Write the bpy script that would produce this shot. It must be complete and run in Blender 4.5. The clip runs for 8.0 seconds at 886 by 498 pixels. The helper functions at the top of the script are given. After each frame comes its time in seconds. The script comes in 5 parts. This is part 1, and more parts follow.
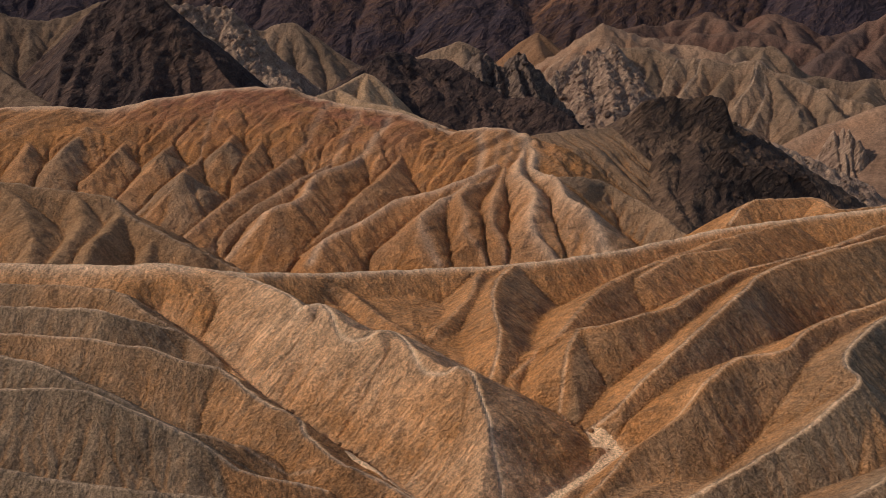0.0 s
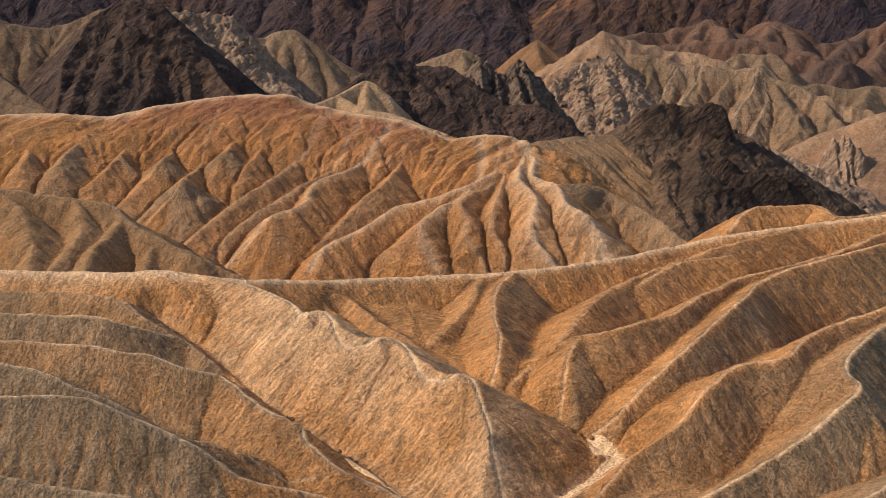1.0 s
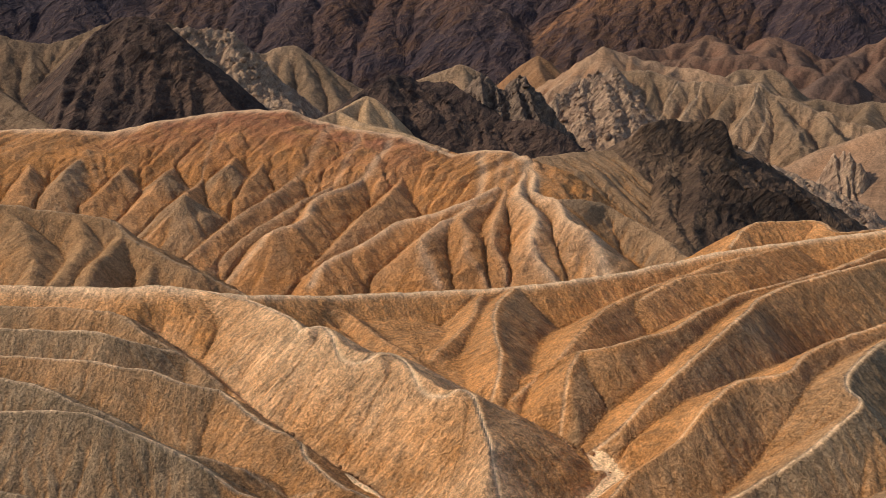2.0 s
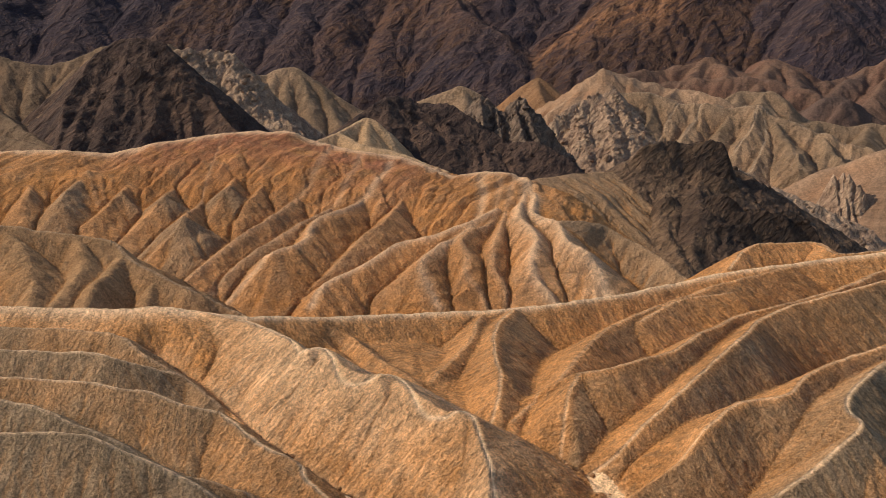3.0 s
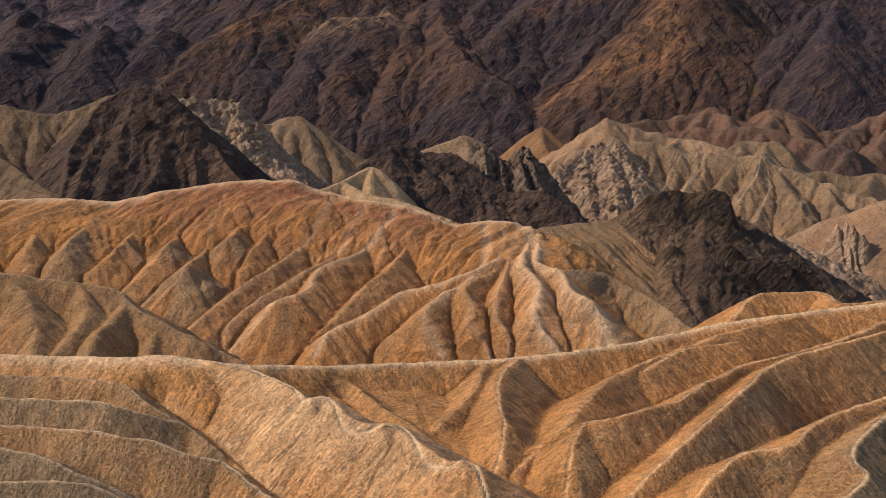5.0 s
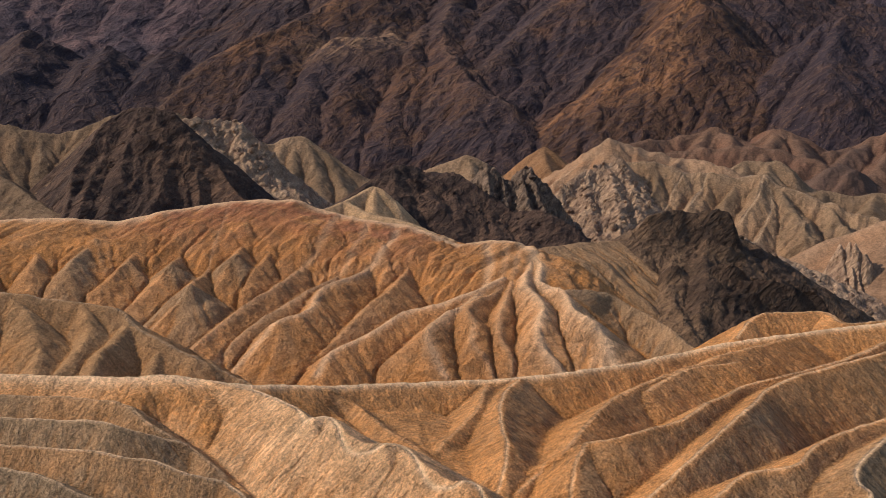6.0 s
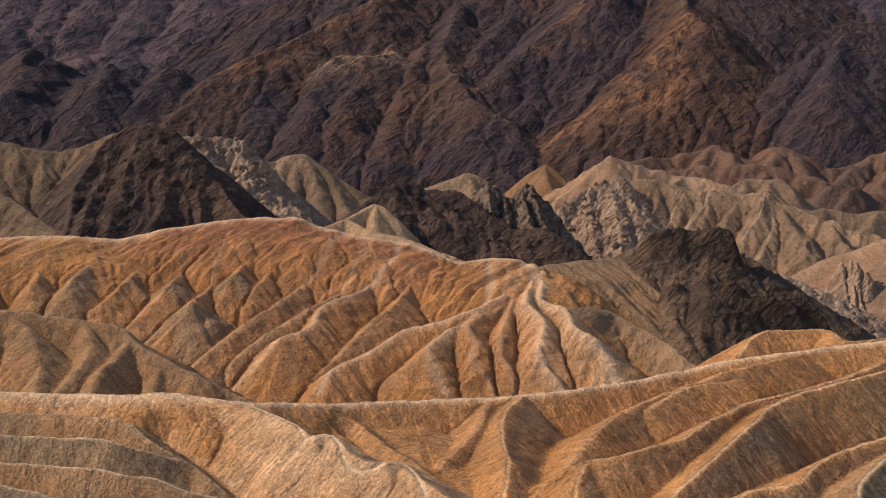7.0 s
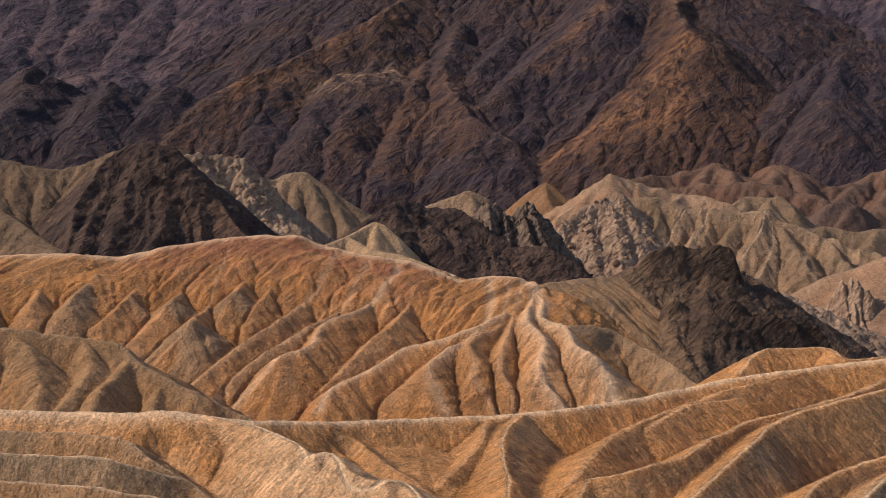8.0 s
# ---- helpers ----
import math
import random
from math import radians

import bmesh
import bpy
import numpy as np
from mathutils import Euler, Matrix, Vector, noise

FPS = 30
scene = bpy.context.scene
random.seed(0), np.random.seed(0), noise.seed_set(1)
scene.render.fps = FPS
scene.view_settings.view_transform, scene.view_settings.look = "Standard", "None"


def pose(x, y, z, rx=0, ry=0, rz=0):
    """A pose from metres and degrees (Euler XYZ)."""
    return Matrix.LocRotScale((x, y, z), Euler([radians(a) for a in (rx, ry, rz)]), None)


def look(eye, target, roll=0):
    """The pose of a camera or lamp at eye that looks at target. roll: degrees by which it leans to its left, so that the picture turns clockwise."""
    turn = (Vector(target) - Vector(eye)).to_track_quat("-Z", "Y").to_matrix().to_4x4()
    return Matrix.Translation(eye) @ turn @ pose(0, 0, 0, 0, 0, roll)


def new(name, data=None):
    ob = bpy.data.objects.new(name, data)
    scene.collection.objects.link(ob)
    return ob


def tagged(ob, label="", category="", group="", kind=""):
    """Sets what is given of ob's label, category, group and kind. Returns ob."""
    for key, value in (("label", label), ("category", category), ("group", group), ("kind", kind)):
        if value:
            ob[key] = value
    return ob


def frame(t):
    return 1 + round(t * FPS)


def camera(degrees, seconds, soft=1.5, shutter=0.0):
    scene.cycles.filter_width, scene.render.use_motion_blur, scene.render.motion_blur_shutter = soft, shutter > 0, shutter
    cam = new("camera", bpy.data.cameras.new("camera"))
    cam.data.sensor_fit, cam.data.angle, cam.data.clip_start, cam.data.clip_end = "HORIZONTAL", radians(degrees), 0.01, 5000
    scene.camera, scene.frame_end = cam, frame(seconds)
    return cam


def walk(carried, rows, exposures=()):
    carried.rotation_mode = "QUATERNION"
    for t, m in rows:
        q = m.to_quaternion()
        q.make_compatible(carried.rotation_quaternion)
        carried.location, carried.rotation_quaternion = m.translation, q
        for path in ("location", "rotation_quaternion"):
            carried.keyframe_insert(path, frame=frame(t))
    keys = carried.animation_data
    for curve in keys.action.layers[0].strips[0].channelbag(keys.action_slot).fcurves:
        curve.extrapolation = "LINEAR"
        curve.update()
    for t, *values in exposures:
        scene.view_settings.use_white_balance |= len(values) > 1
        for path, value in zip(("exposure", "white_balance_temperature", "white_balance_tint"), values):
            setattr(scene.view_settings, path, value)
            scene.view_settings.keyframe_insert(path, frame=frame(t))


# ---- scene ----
cam = camera(34, 8.0, soft=0.7)
ROWS = [
    (0, pose(0, 0, 60, 78.087, 0.000, -0.000)),
    (0.5, pose(0, 0, 60, 78.233, -0.002, -0.005)),
    (1, pose(0, 0, 60, 78.369, -0.008, 0.014)),
    (1.5, pose(0, 0, 60, 78.640, -0.009, 0.036)),
    (3, pose(0, 0, 60, 79.821, -0.060, 0.047)),
    (3.5, pose(0, 0, 60, 80.307, -0.057, 0.056)),
    (4, pose(0, 0, 60, 80.715, -0.057, 0.077)),
    (4.5, pose(0, 0, 60, 81.258, -0.124, 0.137)),
    (6, pose(0, 0, 60, 82.532, -0.137, 0.314)),
    (6.5, pose(0, 0, 60, 82.883, -0.166, 0.343)),
    (7, pose(0, 0, 60, 83.234, -0.140, 0.360)),
    (7.5, pose(0, 0, 60, 83.592, -0.171, 0.359)),
    (8, pose(0, 0, 60, 83.940, -0.148, 0.378)),
]  # rows
walk(cam, ROWS, [(0, -0.55, 6650, 11), (0.5, -0.05, 6800, 7), (1, 0.08, 6900, 6), (1.5, 0.08, 6950, 5), (3, 0.04, 6900, 4), (4.5, 0.02, 6900, 5), (8, 0.02, 6650, 9)])

# ---- sky, sun ----
SUN_ELEVATION, SUN_AZIMUTH = 38.0, 274.0  # degrees; azimuth clockwise from +y
world = bpy.data.worlds.new("world")
scene.world = world
world.use_nodes = True
sky = world.node_tree.nodes.new("ShaderNodeTexSky")
sky.sky_type, sky.sun_disc = "NISHITA", False
sky.sun_elevation, sky.sun_rotation = radians(SUN_ELEVATION), radians(SUN_AZIMUTH)
world.node_tree.nodes["Background"].inputs["Strength"].default_value = 0.13
world.node_tree.links.new(sky.outputs[0], world.node_tree.nodes["Background"].inputs["Color"])
sun = new("sun", bpy.data.lights.new("sun", "SUN"))
sun.data.energy, sun.data.angle, sun.data.color = 3.6, radians(0.6), (1.0, 0.89, 0.73)
away = Vector((math.sin(radians(SUN_AZIMUTH)) * math.cos(radians(SUN_ELEVATION)),
               math.cos(radians(SUN_AZIMUTH)) * math.cos(radians(SUN_ELEVATION)), math.sin(radians(SUN_ELEVATION))))
sun.matrix_world = look(away * 300, (0, 0, 0))


# ---- materials ----
class Nodes:
    """A small helper to wire a node material."""

    def __init__(self, name):
        self.mat = bpy.data.materials.new(name)
        self.mat.use_nodes = True
        self.tree = self.mat.node_tree
        self.bsdf = self.tree.nodes["Principled BSDF"]

    def put(self, socket, value):
        if isinstance(value, bpy.types.NodeSocket):
            self.tree.links.new(value, socket)
        elif value is not None:
            socket.default_value = value

    def attribute(self, name):
        n = self.tree.nodes.new("ShaderNodeAttribute")
        n.attribute_name = name
        return n.outputs["Fac"]

    def position(self):
        return self.tree.nodes.new("ShaderNodeNewGeometry").outputs["Position"]

    def combine(self, x, y, z):
        n = self.tree.nodes.new("ShaderNodeCombineXYZ")
        for i, v in enumerate((x, y, z)):
            self.put(n.inputs[i], v)
        return n.outputs[0]

    def math(self, op, a, b=None, clamp=False):
        n = self.tree.nodes.new("ShaderNodeMath")
        n.operation, n.use_clamp = op, clamp
        self.put(n.inputs[0], a)
        self.put(n.inputs[1], b)
        return n.outputs[0]

    def noise(self, vector, scale, detail=4.0, rough=0.55, distortion=0.0):
        n = self.tree.nodes.new("ShaderNodeTexNoise")
        self.put(n.inputs["Vector"], vector)
        for key, v in (("Scale", scale), ("Detail", detail), ("Roughness", rough), ("Distortion", distortion)):
            n.inputs[key].default_value = v
        return n.outputs["Fac"]

    def ramp(self, value, low, high):
        n = self.tree.nodes.new("ShaderNodeMapRange")
        n.interpolation_type = "SMOOTHSTEP"
        self.put(n.inputs[0], value)
        n.inputs[1].default_value, n.inputs[2].default_value = low, high
        return n.outputs[0]

    def mix(self, factor, a, b, blend="MIX"):
        n = self.tree.nodes.new("ShaderNodeMix")
        n.data_type, n.blend_type = "RGBA", blend
        self.put(n.inputs[0], factor)
        self.put(n.inputs[6], a if not isinstance(a, tuple) else (*a, 1))
        self.put(n.inputs[7], b if not isinstance(b, tuple) else (*b, 1))
        return n.outputs[2]

    def grey(self, value):
        return self.combine(value, value, value)

    def bump(self, height, strength, distance, normal=None):
        n = self.tree.nodes.new("ShaderNodeBump")
        n.inputs["Strength"].default_value, n.inputs["Distance"].default_value = strength, distance
        self.put(n.inputs["Height"], height)
        self.put(n.inputs["Normal"], normal)
        return n.outputs[0]

    def done(self, colour, roughness, normal):
        self.put(self.bsdf.inputs["Base Color"], colour)
        self.put(self.bsdf.inputs["Roughness"], roughness)
        self.bsdf.inputs["Specular IOR Level"].default_value = 0.15
        self.put(self.bsdf.inputs["Normal"], normal)
        return self.mat


def clay(name, main, other, warm, pale, stain=(0.40, 0.155, 0.075), unit=1.0, patch=0.05, streak=0.18, warm_amount=0.7, relief=1.0, speck=1.0):
    """Dry badland clay: warm and grey beds, ochre washed into the gullies, pale dust on the crests, rills down the slope,
    a crumbly crust. unit: metres of the crumbs that matter at its distance."""
    n = Nodes(name)
    at = n.position()
    patches = n.noise(at, patch, 5.0, 0.6, 0.6)
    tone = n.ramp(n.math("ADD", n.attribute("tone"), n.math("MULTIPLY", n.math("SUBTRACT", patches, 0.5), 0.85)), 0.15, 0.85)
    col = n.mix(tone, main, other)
    dusty = n.ramp(n.math("ADD", n.attribute("tone"), n.math("MULTIPLY", n.math("SUBTRACT", patches, 0.5), 1.0)), -0.05, -0.6)
    col = n.mix(dusty, col, tuple(0.35 * a + 0.65 * b for a, b in zip(main, pale)))
    rills = n.ramp(n.math("ADD", n.attribute("flow"), n.math("MULTIPLY", n.noise(at, 1.5 / unit, 3.0), 0.3)), 0.35, 1.0)
    col = n.mix(n.math("MULTIPLY", rills, streak), col, warm)
    wash = n.math("MULTIPLY", n.attribute("gully"), n.ramp(n.noise(at, patch * 2.5, 4.0), 0.30, 0.62))
    col = n.mix(n.math("MULTIPLY", n.math("MULTIPLY", wash, n.math("SUBTRACT", 1.0, n.math("MULTIPLY", tone, 0.8))), warm_amount), col, warm)
    stained = n.math("MULTIPLY", n.attribute("stain"), n.ramp(n.noise(at, patch * 4.0, 5.0, 0.65), 0.28, 0.58))
    col = n.mix(stained, col, stain)
    mottle = n.ramp(n.noise(at, 0.8 / unit, 5.0, 0.7), 0.48, 0.66)
    col = n.mix(n.math("MULTIPLY", mottle, 0.42), col, tuple(0.72 * c for c in other))
    crest = n.math("MULTIPLY", n.attribute("crest"), n.ramp(n.noise(at, 0.5 / unit, 4.0), 0.1, 0.4))
    col = n.mix(crest, col, pale)
    clear = n.attribute("clear")
    slope = n.combine(n.attribute("along"), n.math("MULTIPLY", n.attribute("down"), 0.42), n.math("MULTIPLY", n.attribute("down"), 0.02))
    combed = n.noise(slope, 2.4 / unit, 4.0, 0.62, 0.35)
    rows = n.noise(slope, 0.75 / unit, 3.0, 0.6, 0.3)
    grains = n.noise(at, 3.4 / unit, 4.0, 0.65, 0.3)
    crumbs = n.math("ADD", grains, n.math("MULTIPLY", n.math("SUBTRACT", combed, grains), n.math("MULTIPLY", clear, 0.42)))
    grit = n.noise(at, 8.0 / unit, 3.0, 0.7)
    clods = n.noise(at, 1.1 / unit, 3.0, 0.55)
    lean = n.math("MULTIPLY", n.math("SUBTRACT", n.ramp(rows, 0.36, 0.64), 0.5), n.math("MULTIPLY", clear, 0.20))
    rough = n.math("MULTIPLY", n.ramp(crumbs, 0.37, 0.63), n.math("SUBTRACT", 0.8 * speck, n.math("MULTIPLY", crest, 0.3 * speck)))
    col = n.mix(1.0, col, n.grey(n.math("ADD", n.math("ADD", 1.0 - 0.40 * speck, lean), rough)), "MULTIPLY")
    col = n.mix(1.0, col, n.grey(n.math("ADD", 0.86, n.math("MULTIPLY", n.ramp(grit, 0.40, 0.60), 0.34))), "MULTIPLY")
    height = n.math("ADD", n.math("MULTIPLY", clods, 0.12), n.math("ADD", n.math("MULTIPLY", crumbs, 0.70), n.math("MULTIPLY", grit, 0.07)))
    height = n.math("ADD", height, n.math("MULTIPLY", n.math("MULTIPLY", rows, clear), 0.22))
    crusty = n.math("ADD", 0.55, n.math("MULTIPLY", n.ramp(n.noise(at, 0.16 / unit, 4.0, 0.6), 0.35, 0.62), 0.6))
    height = n.math("MULTIPLY", n.math("MULTIPLY", height, crusty), n.math("SUBTRACT", 1.0, n.math("MULTIPLY", crest, 0.6)))
    return n.done(col, 0.95, n.bump(height, relief, 1.0 * unit))


def rock(name, dark, light, tint, pale, stain=(0.20, 0.11, 0.07), unit=1.0, patch=0.06, relief=1.0, dust=0.12):
    """Broken volcanic or cemented rock in tilted beds: blotched dark and light, with a tinted bed in places and dusty
    ribs; shade is painted into its crevices.
    """
    n = Nodes(name)
    at = n.position()
    beds = n.tree.nodes.new("ShaderNodeMapping")
    beds.vector_type = "TEXTURE"
    beds.inputs["Rotation"].default_value = (0.0, radians(-43), 0.0)
    beds.inputs["Scale"].default_value = (2.8, 1.8, 1.0)
    n.put(beds.inputs["Vector"], at)
    beds = beds.outputs[0]
    blotch = n.noise(at, patch, 6.0, 0.65, 0.8)
    col = n.mix(n.ramp(blotch, 0.40, 0.62), dark, light)
    tone = n.math("ADD", n.attribute("tone"), n.math("MULTIPLY", n.math("SUBTRACT", n.noise(beds, patch * 5.0, 6.0, 0.7), 0.5), 2.6))
    col = n.mix(n.ramp(tone, 0.25, 0.95), col, tint)
    col = n.mix(n.math("MULTIPLY", n.attribute("crest"), n.ramp(n.noise(at, 0.25 / unit, 5.0, 0.7), 0.35, 0.6)), col, pale)
    col = n.mix(n.math("MULTIPLY", n.attribute("stain"), n.ramp(n.noise(beds, patch * 6.0, 5.0, 0.7), 0.28, 0.6)), col, stain)
    layers = n.noise(beds, 0.9 / unit, 4.0, 0.6, 0.4)
    col = n.mix(n.math("MULTIPLY", n.ramp(layers, 0.50, 0.62), 0.5), col, dark)
    col = n.mix(n.math("MULTIPLY", n.ramp(n.noise(beds, 0.6 / unit, 5.0, 0.7), 0.55, 0.72), 0.6), col, tint)
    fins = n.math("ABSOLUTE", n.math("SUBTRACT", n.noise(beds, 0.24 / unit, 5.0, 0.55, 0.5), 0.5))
    # The hollows between the fins take a darker colour in place of shade.
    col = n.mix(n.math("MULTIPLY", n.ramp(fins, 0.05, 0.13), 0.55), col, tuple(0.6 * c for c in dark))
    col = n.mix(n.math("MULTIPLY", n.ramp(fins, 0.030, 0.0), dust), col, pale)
    grain = n.ramp(n.noise(beds, 2.2 / unit, 4.0, 0.7), 0.30, 0.70)
    col = n.mix(1.0, col, n.grey(n.math("ADD", 0.74, n.math("MULTIPLY", grain, 0.52))), "MULTIPLY")
    specks = n.ramp(n.noise(at, 1.3 / unit, 2.0, 0.5), 0.69, 0.74)
    col = n.mix(n.math("MULTIPLY", specks, 0.5), col, pale)
    knobs = n.math("ABSOLUTE", n.math("SUBTRACT", n.noise(at, 0.45 / unit, 5.0, 0.6, 0.3), 0.5))
    height = n.math("ADD", n.math("MULTIPLY", n.noise(at, 0.9 / unit, 6.0, 0.7), 0.45), n.math("MULTIPLY", layers, 0.6))
    height = n.math("SUBTRACT", height, n.math("ADD", n.math("MULTIPLY", fins, 5.0), n.math("MULTIPLY", knobs, 1.6)))
    return n.done(col, 0.9, n.bump(height, relief, 1.5 * unit))


FRONT = clay("ochre_clay", (0.565, 0.266, 0.111), (0.305, 0.203, 0.126), (0.50, 0.20, 0.052), (0.82, 0.54, 0.34), streak=0.34, warm_amount=0.65, relief=1.2, speck=0.85)
KNOLL = clay("brown_clay", (0.39, 0.212, 0.106), (0.265, 0.160, 0.090), (0.42, 0.17, 0.05), (0.64, 0.45, 0.30), unit=1.5, streak=0.35, relief=0.75, speck=0.55)
RED = clay("rust_clay", (0.51, 0.240, 0.105), (0.34, 0.205, 0.120), (0.47, 0.19, 0.055), (0.70, 0.44, 0.275), (0.36, 0.140, 0.075), unit=1.8, streak=0.55, warm_amount=0.6, relief=0.95, speck=0.5)
TAN = clay("tan_clay", (0.325, 0.205, 0.130), (0.19, 0.123, 0.080), (0.33, 0.178, 0.098), (0.50, 0.345, 0.24), unit=2.7, patch=0.03, streak=0.35, relief=0.9, speck=0.5)
OLIVE = clay("olive_tan_clay", (0.27, 0.165, 0.100), (0.155, 0.098, 0.063), (0.27, 0.140, 0.075), (0.38, 0.26, 0.175), unit=2.6, patch=0.03, streak=0.35, relief=0.65, speck=0.5)
PINK = clay("pink_clay", (0.33, 0.200, 0.127), (0.245, 0.148, 0.098), (0.30, 0.148, 0.08), (0.43, 0.295, 0.205), unit=2.6, patch=0.03, relief=0.6, speck=0.5)
RUST = clay("red_brown_clay", (0.180, 0.100, 0.068), (0.110, 0.068, 0.055), (0.138, 0.062, 0.042), (0.27, 0.165, 0.11), unit=3.4, patch=0.02, relief=0.6, speck=0.5)
ORANGE = clay("orange_clay", (0.22, 0.115, 0.062), (0.20, 0.115, 0.068), (0.27, 0.125, 0.055), (0.38, 0.22, 0.12), unit=3.2, patch=0.02, relief=0.6, speck=0.5)
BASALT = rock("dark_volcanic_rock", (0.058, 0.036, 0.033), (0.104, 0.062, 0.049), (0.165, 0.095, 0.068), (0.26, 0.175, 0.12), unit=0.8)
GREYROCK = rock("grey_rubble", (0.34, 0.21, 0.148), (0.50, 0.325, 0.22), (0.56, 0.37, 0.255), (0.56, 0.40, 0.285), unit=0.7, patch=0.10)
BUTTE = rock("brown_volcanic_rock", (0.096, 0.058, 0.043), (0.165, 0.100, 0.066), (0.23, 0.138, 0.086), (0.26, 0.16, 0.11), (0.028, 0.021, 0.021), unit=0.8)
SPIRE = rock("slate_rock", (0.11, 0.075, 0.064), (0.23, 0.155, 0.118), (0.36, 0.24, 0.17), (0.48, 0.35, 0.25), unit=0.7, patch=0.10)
# Shade and haze over the far mountains are mixed into the next two rocks.
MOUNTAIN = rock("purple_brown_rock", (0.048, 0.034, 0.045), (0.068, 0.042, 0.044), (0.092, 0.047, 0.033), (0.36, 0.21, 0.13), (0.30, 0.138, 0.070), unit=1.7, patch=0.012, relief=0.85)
RANGE = rock("hazed_mauve_rock", (0.062, 0.046, 0.062), (0.110, 0.072, 0.084), (0.155, 0.093, 0.096), (0.33, 0.22, 0.20), unit=2.2, patch=0.010, relief=0.85)
PALE = clay("pale_tan_clay", (0.46, 0.285, 0.165), (0.34, 0.21, 0.125), (0.40, 0.21, 0.10), (0.62, 0.42, 0.27), unit=2.4, patch=0.04, streak=0.3, relief=0.65, speck=0.5)
GROUND = clay("valley_clay", (0.33, 0.21, 0.12), (0.26, 0.17, 0.10), (0.36, 0.17, 0.06), (0.5, 0.4, 0.28), unit=2.0)
SAND = clay("wash_sand", (0.76, 0.49, 0.29), (0.70, 0.44, 0.25), (0.66, 0.40, 0.21), (0.80, 0.56, 0.36), unit=0.6, patch=0.3, relief=0.25)
CLOD = clay("clod_clay", (0.38, 0.19, 0.09), (0.28, 0.16, 0.09), (0.34, 0.14, 0.05), (0.5, 0.33, 0.2), unit=0.4, patch=0.5)


# ---- terrain tools ----
def lattice(ix, iy, seed):
    h = (ix.astype(np.int64) * 374761393 + iy.astype(np.int64) * 668265263 + seed * 974634541) & 0xFFFFFFFF
    h = ((h ^ (h >> 13)) * 1274126177) & 0xFFFFFFFF
    return ((h ^ (h >> 16)) & 0xFFFF) / 65535.0 * 2.0 - 1.0


def value_noise(x, y, seed=0):
    """Smooth noise in -1..1 with one feature a unit."""
    ix, iy = np.floor(x), np.floor(y)
    fx, fy = x - ix, y - iy
    fx, fy = fx * fx * fx * (fx * (fx * 6 - 15) + 10), fy * fy * fy * (fy * (fy * 6 - 15) + 10)
    a, b = lattice(ix, iy, seed), lattice(ix + 1, iy, seed)
    c, d = lattice(ix, iy + 1, seed), lattice(ix + 1, iy + 1, seed)
    return (a + (b - a) * fx) * (1 - fy) + (c + (d - c) * fx) * fy


def fractal(x, y, octaves=4, seed=0, gain=0.5):
    total, amount = 0.0, 1.0
    for k in range(octaves):
        total = total + amount * value_noise(x * 2 ** k + 7.3 * k, y * 2 ** k - 3.1 * k, seed + k)
        amount *= gain
    return total


def curve_through(points, pieces=4):
    """Catmull-Rom curve through the points, as an array."""
    p = [np.array(q, float) for q in points]
    p = [2 * p[0] - p[1], *p, 2 * p[-1] - p[-2]]
    out = []
    for a, b, c, d in zip(p, p[1:], p[2:], p[3:]):
        for k in range(pieces):
            t = k / pieces
            out.append(0.5 * (2 * b + (c - a) * t + (2 * a - 5 * b + 4 * c - d) * t * t + (3 * b - a - 3 * c + d) * t ** 3))
    out.append(p[-2])
    return np.array(out)


def valley_floor(y):
    """Height of the lowest ground at a distance y; a viewpoint hill stands under the camera."""
    return np.interp(y, [0, 4, 70, 95, 140, 190, 250, 400, 800, 1200, 6000], [58.2, 58.0, 14, 8, 8, -4, -4, -6, -8, -12, -14])


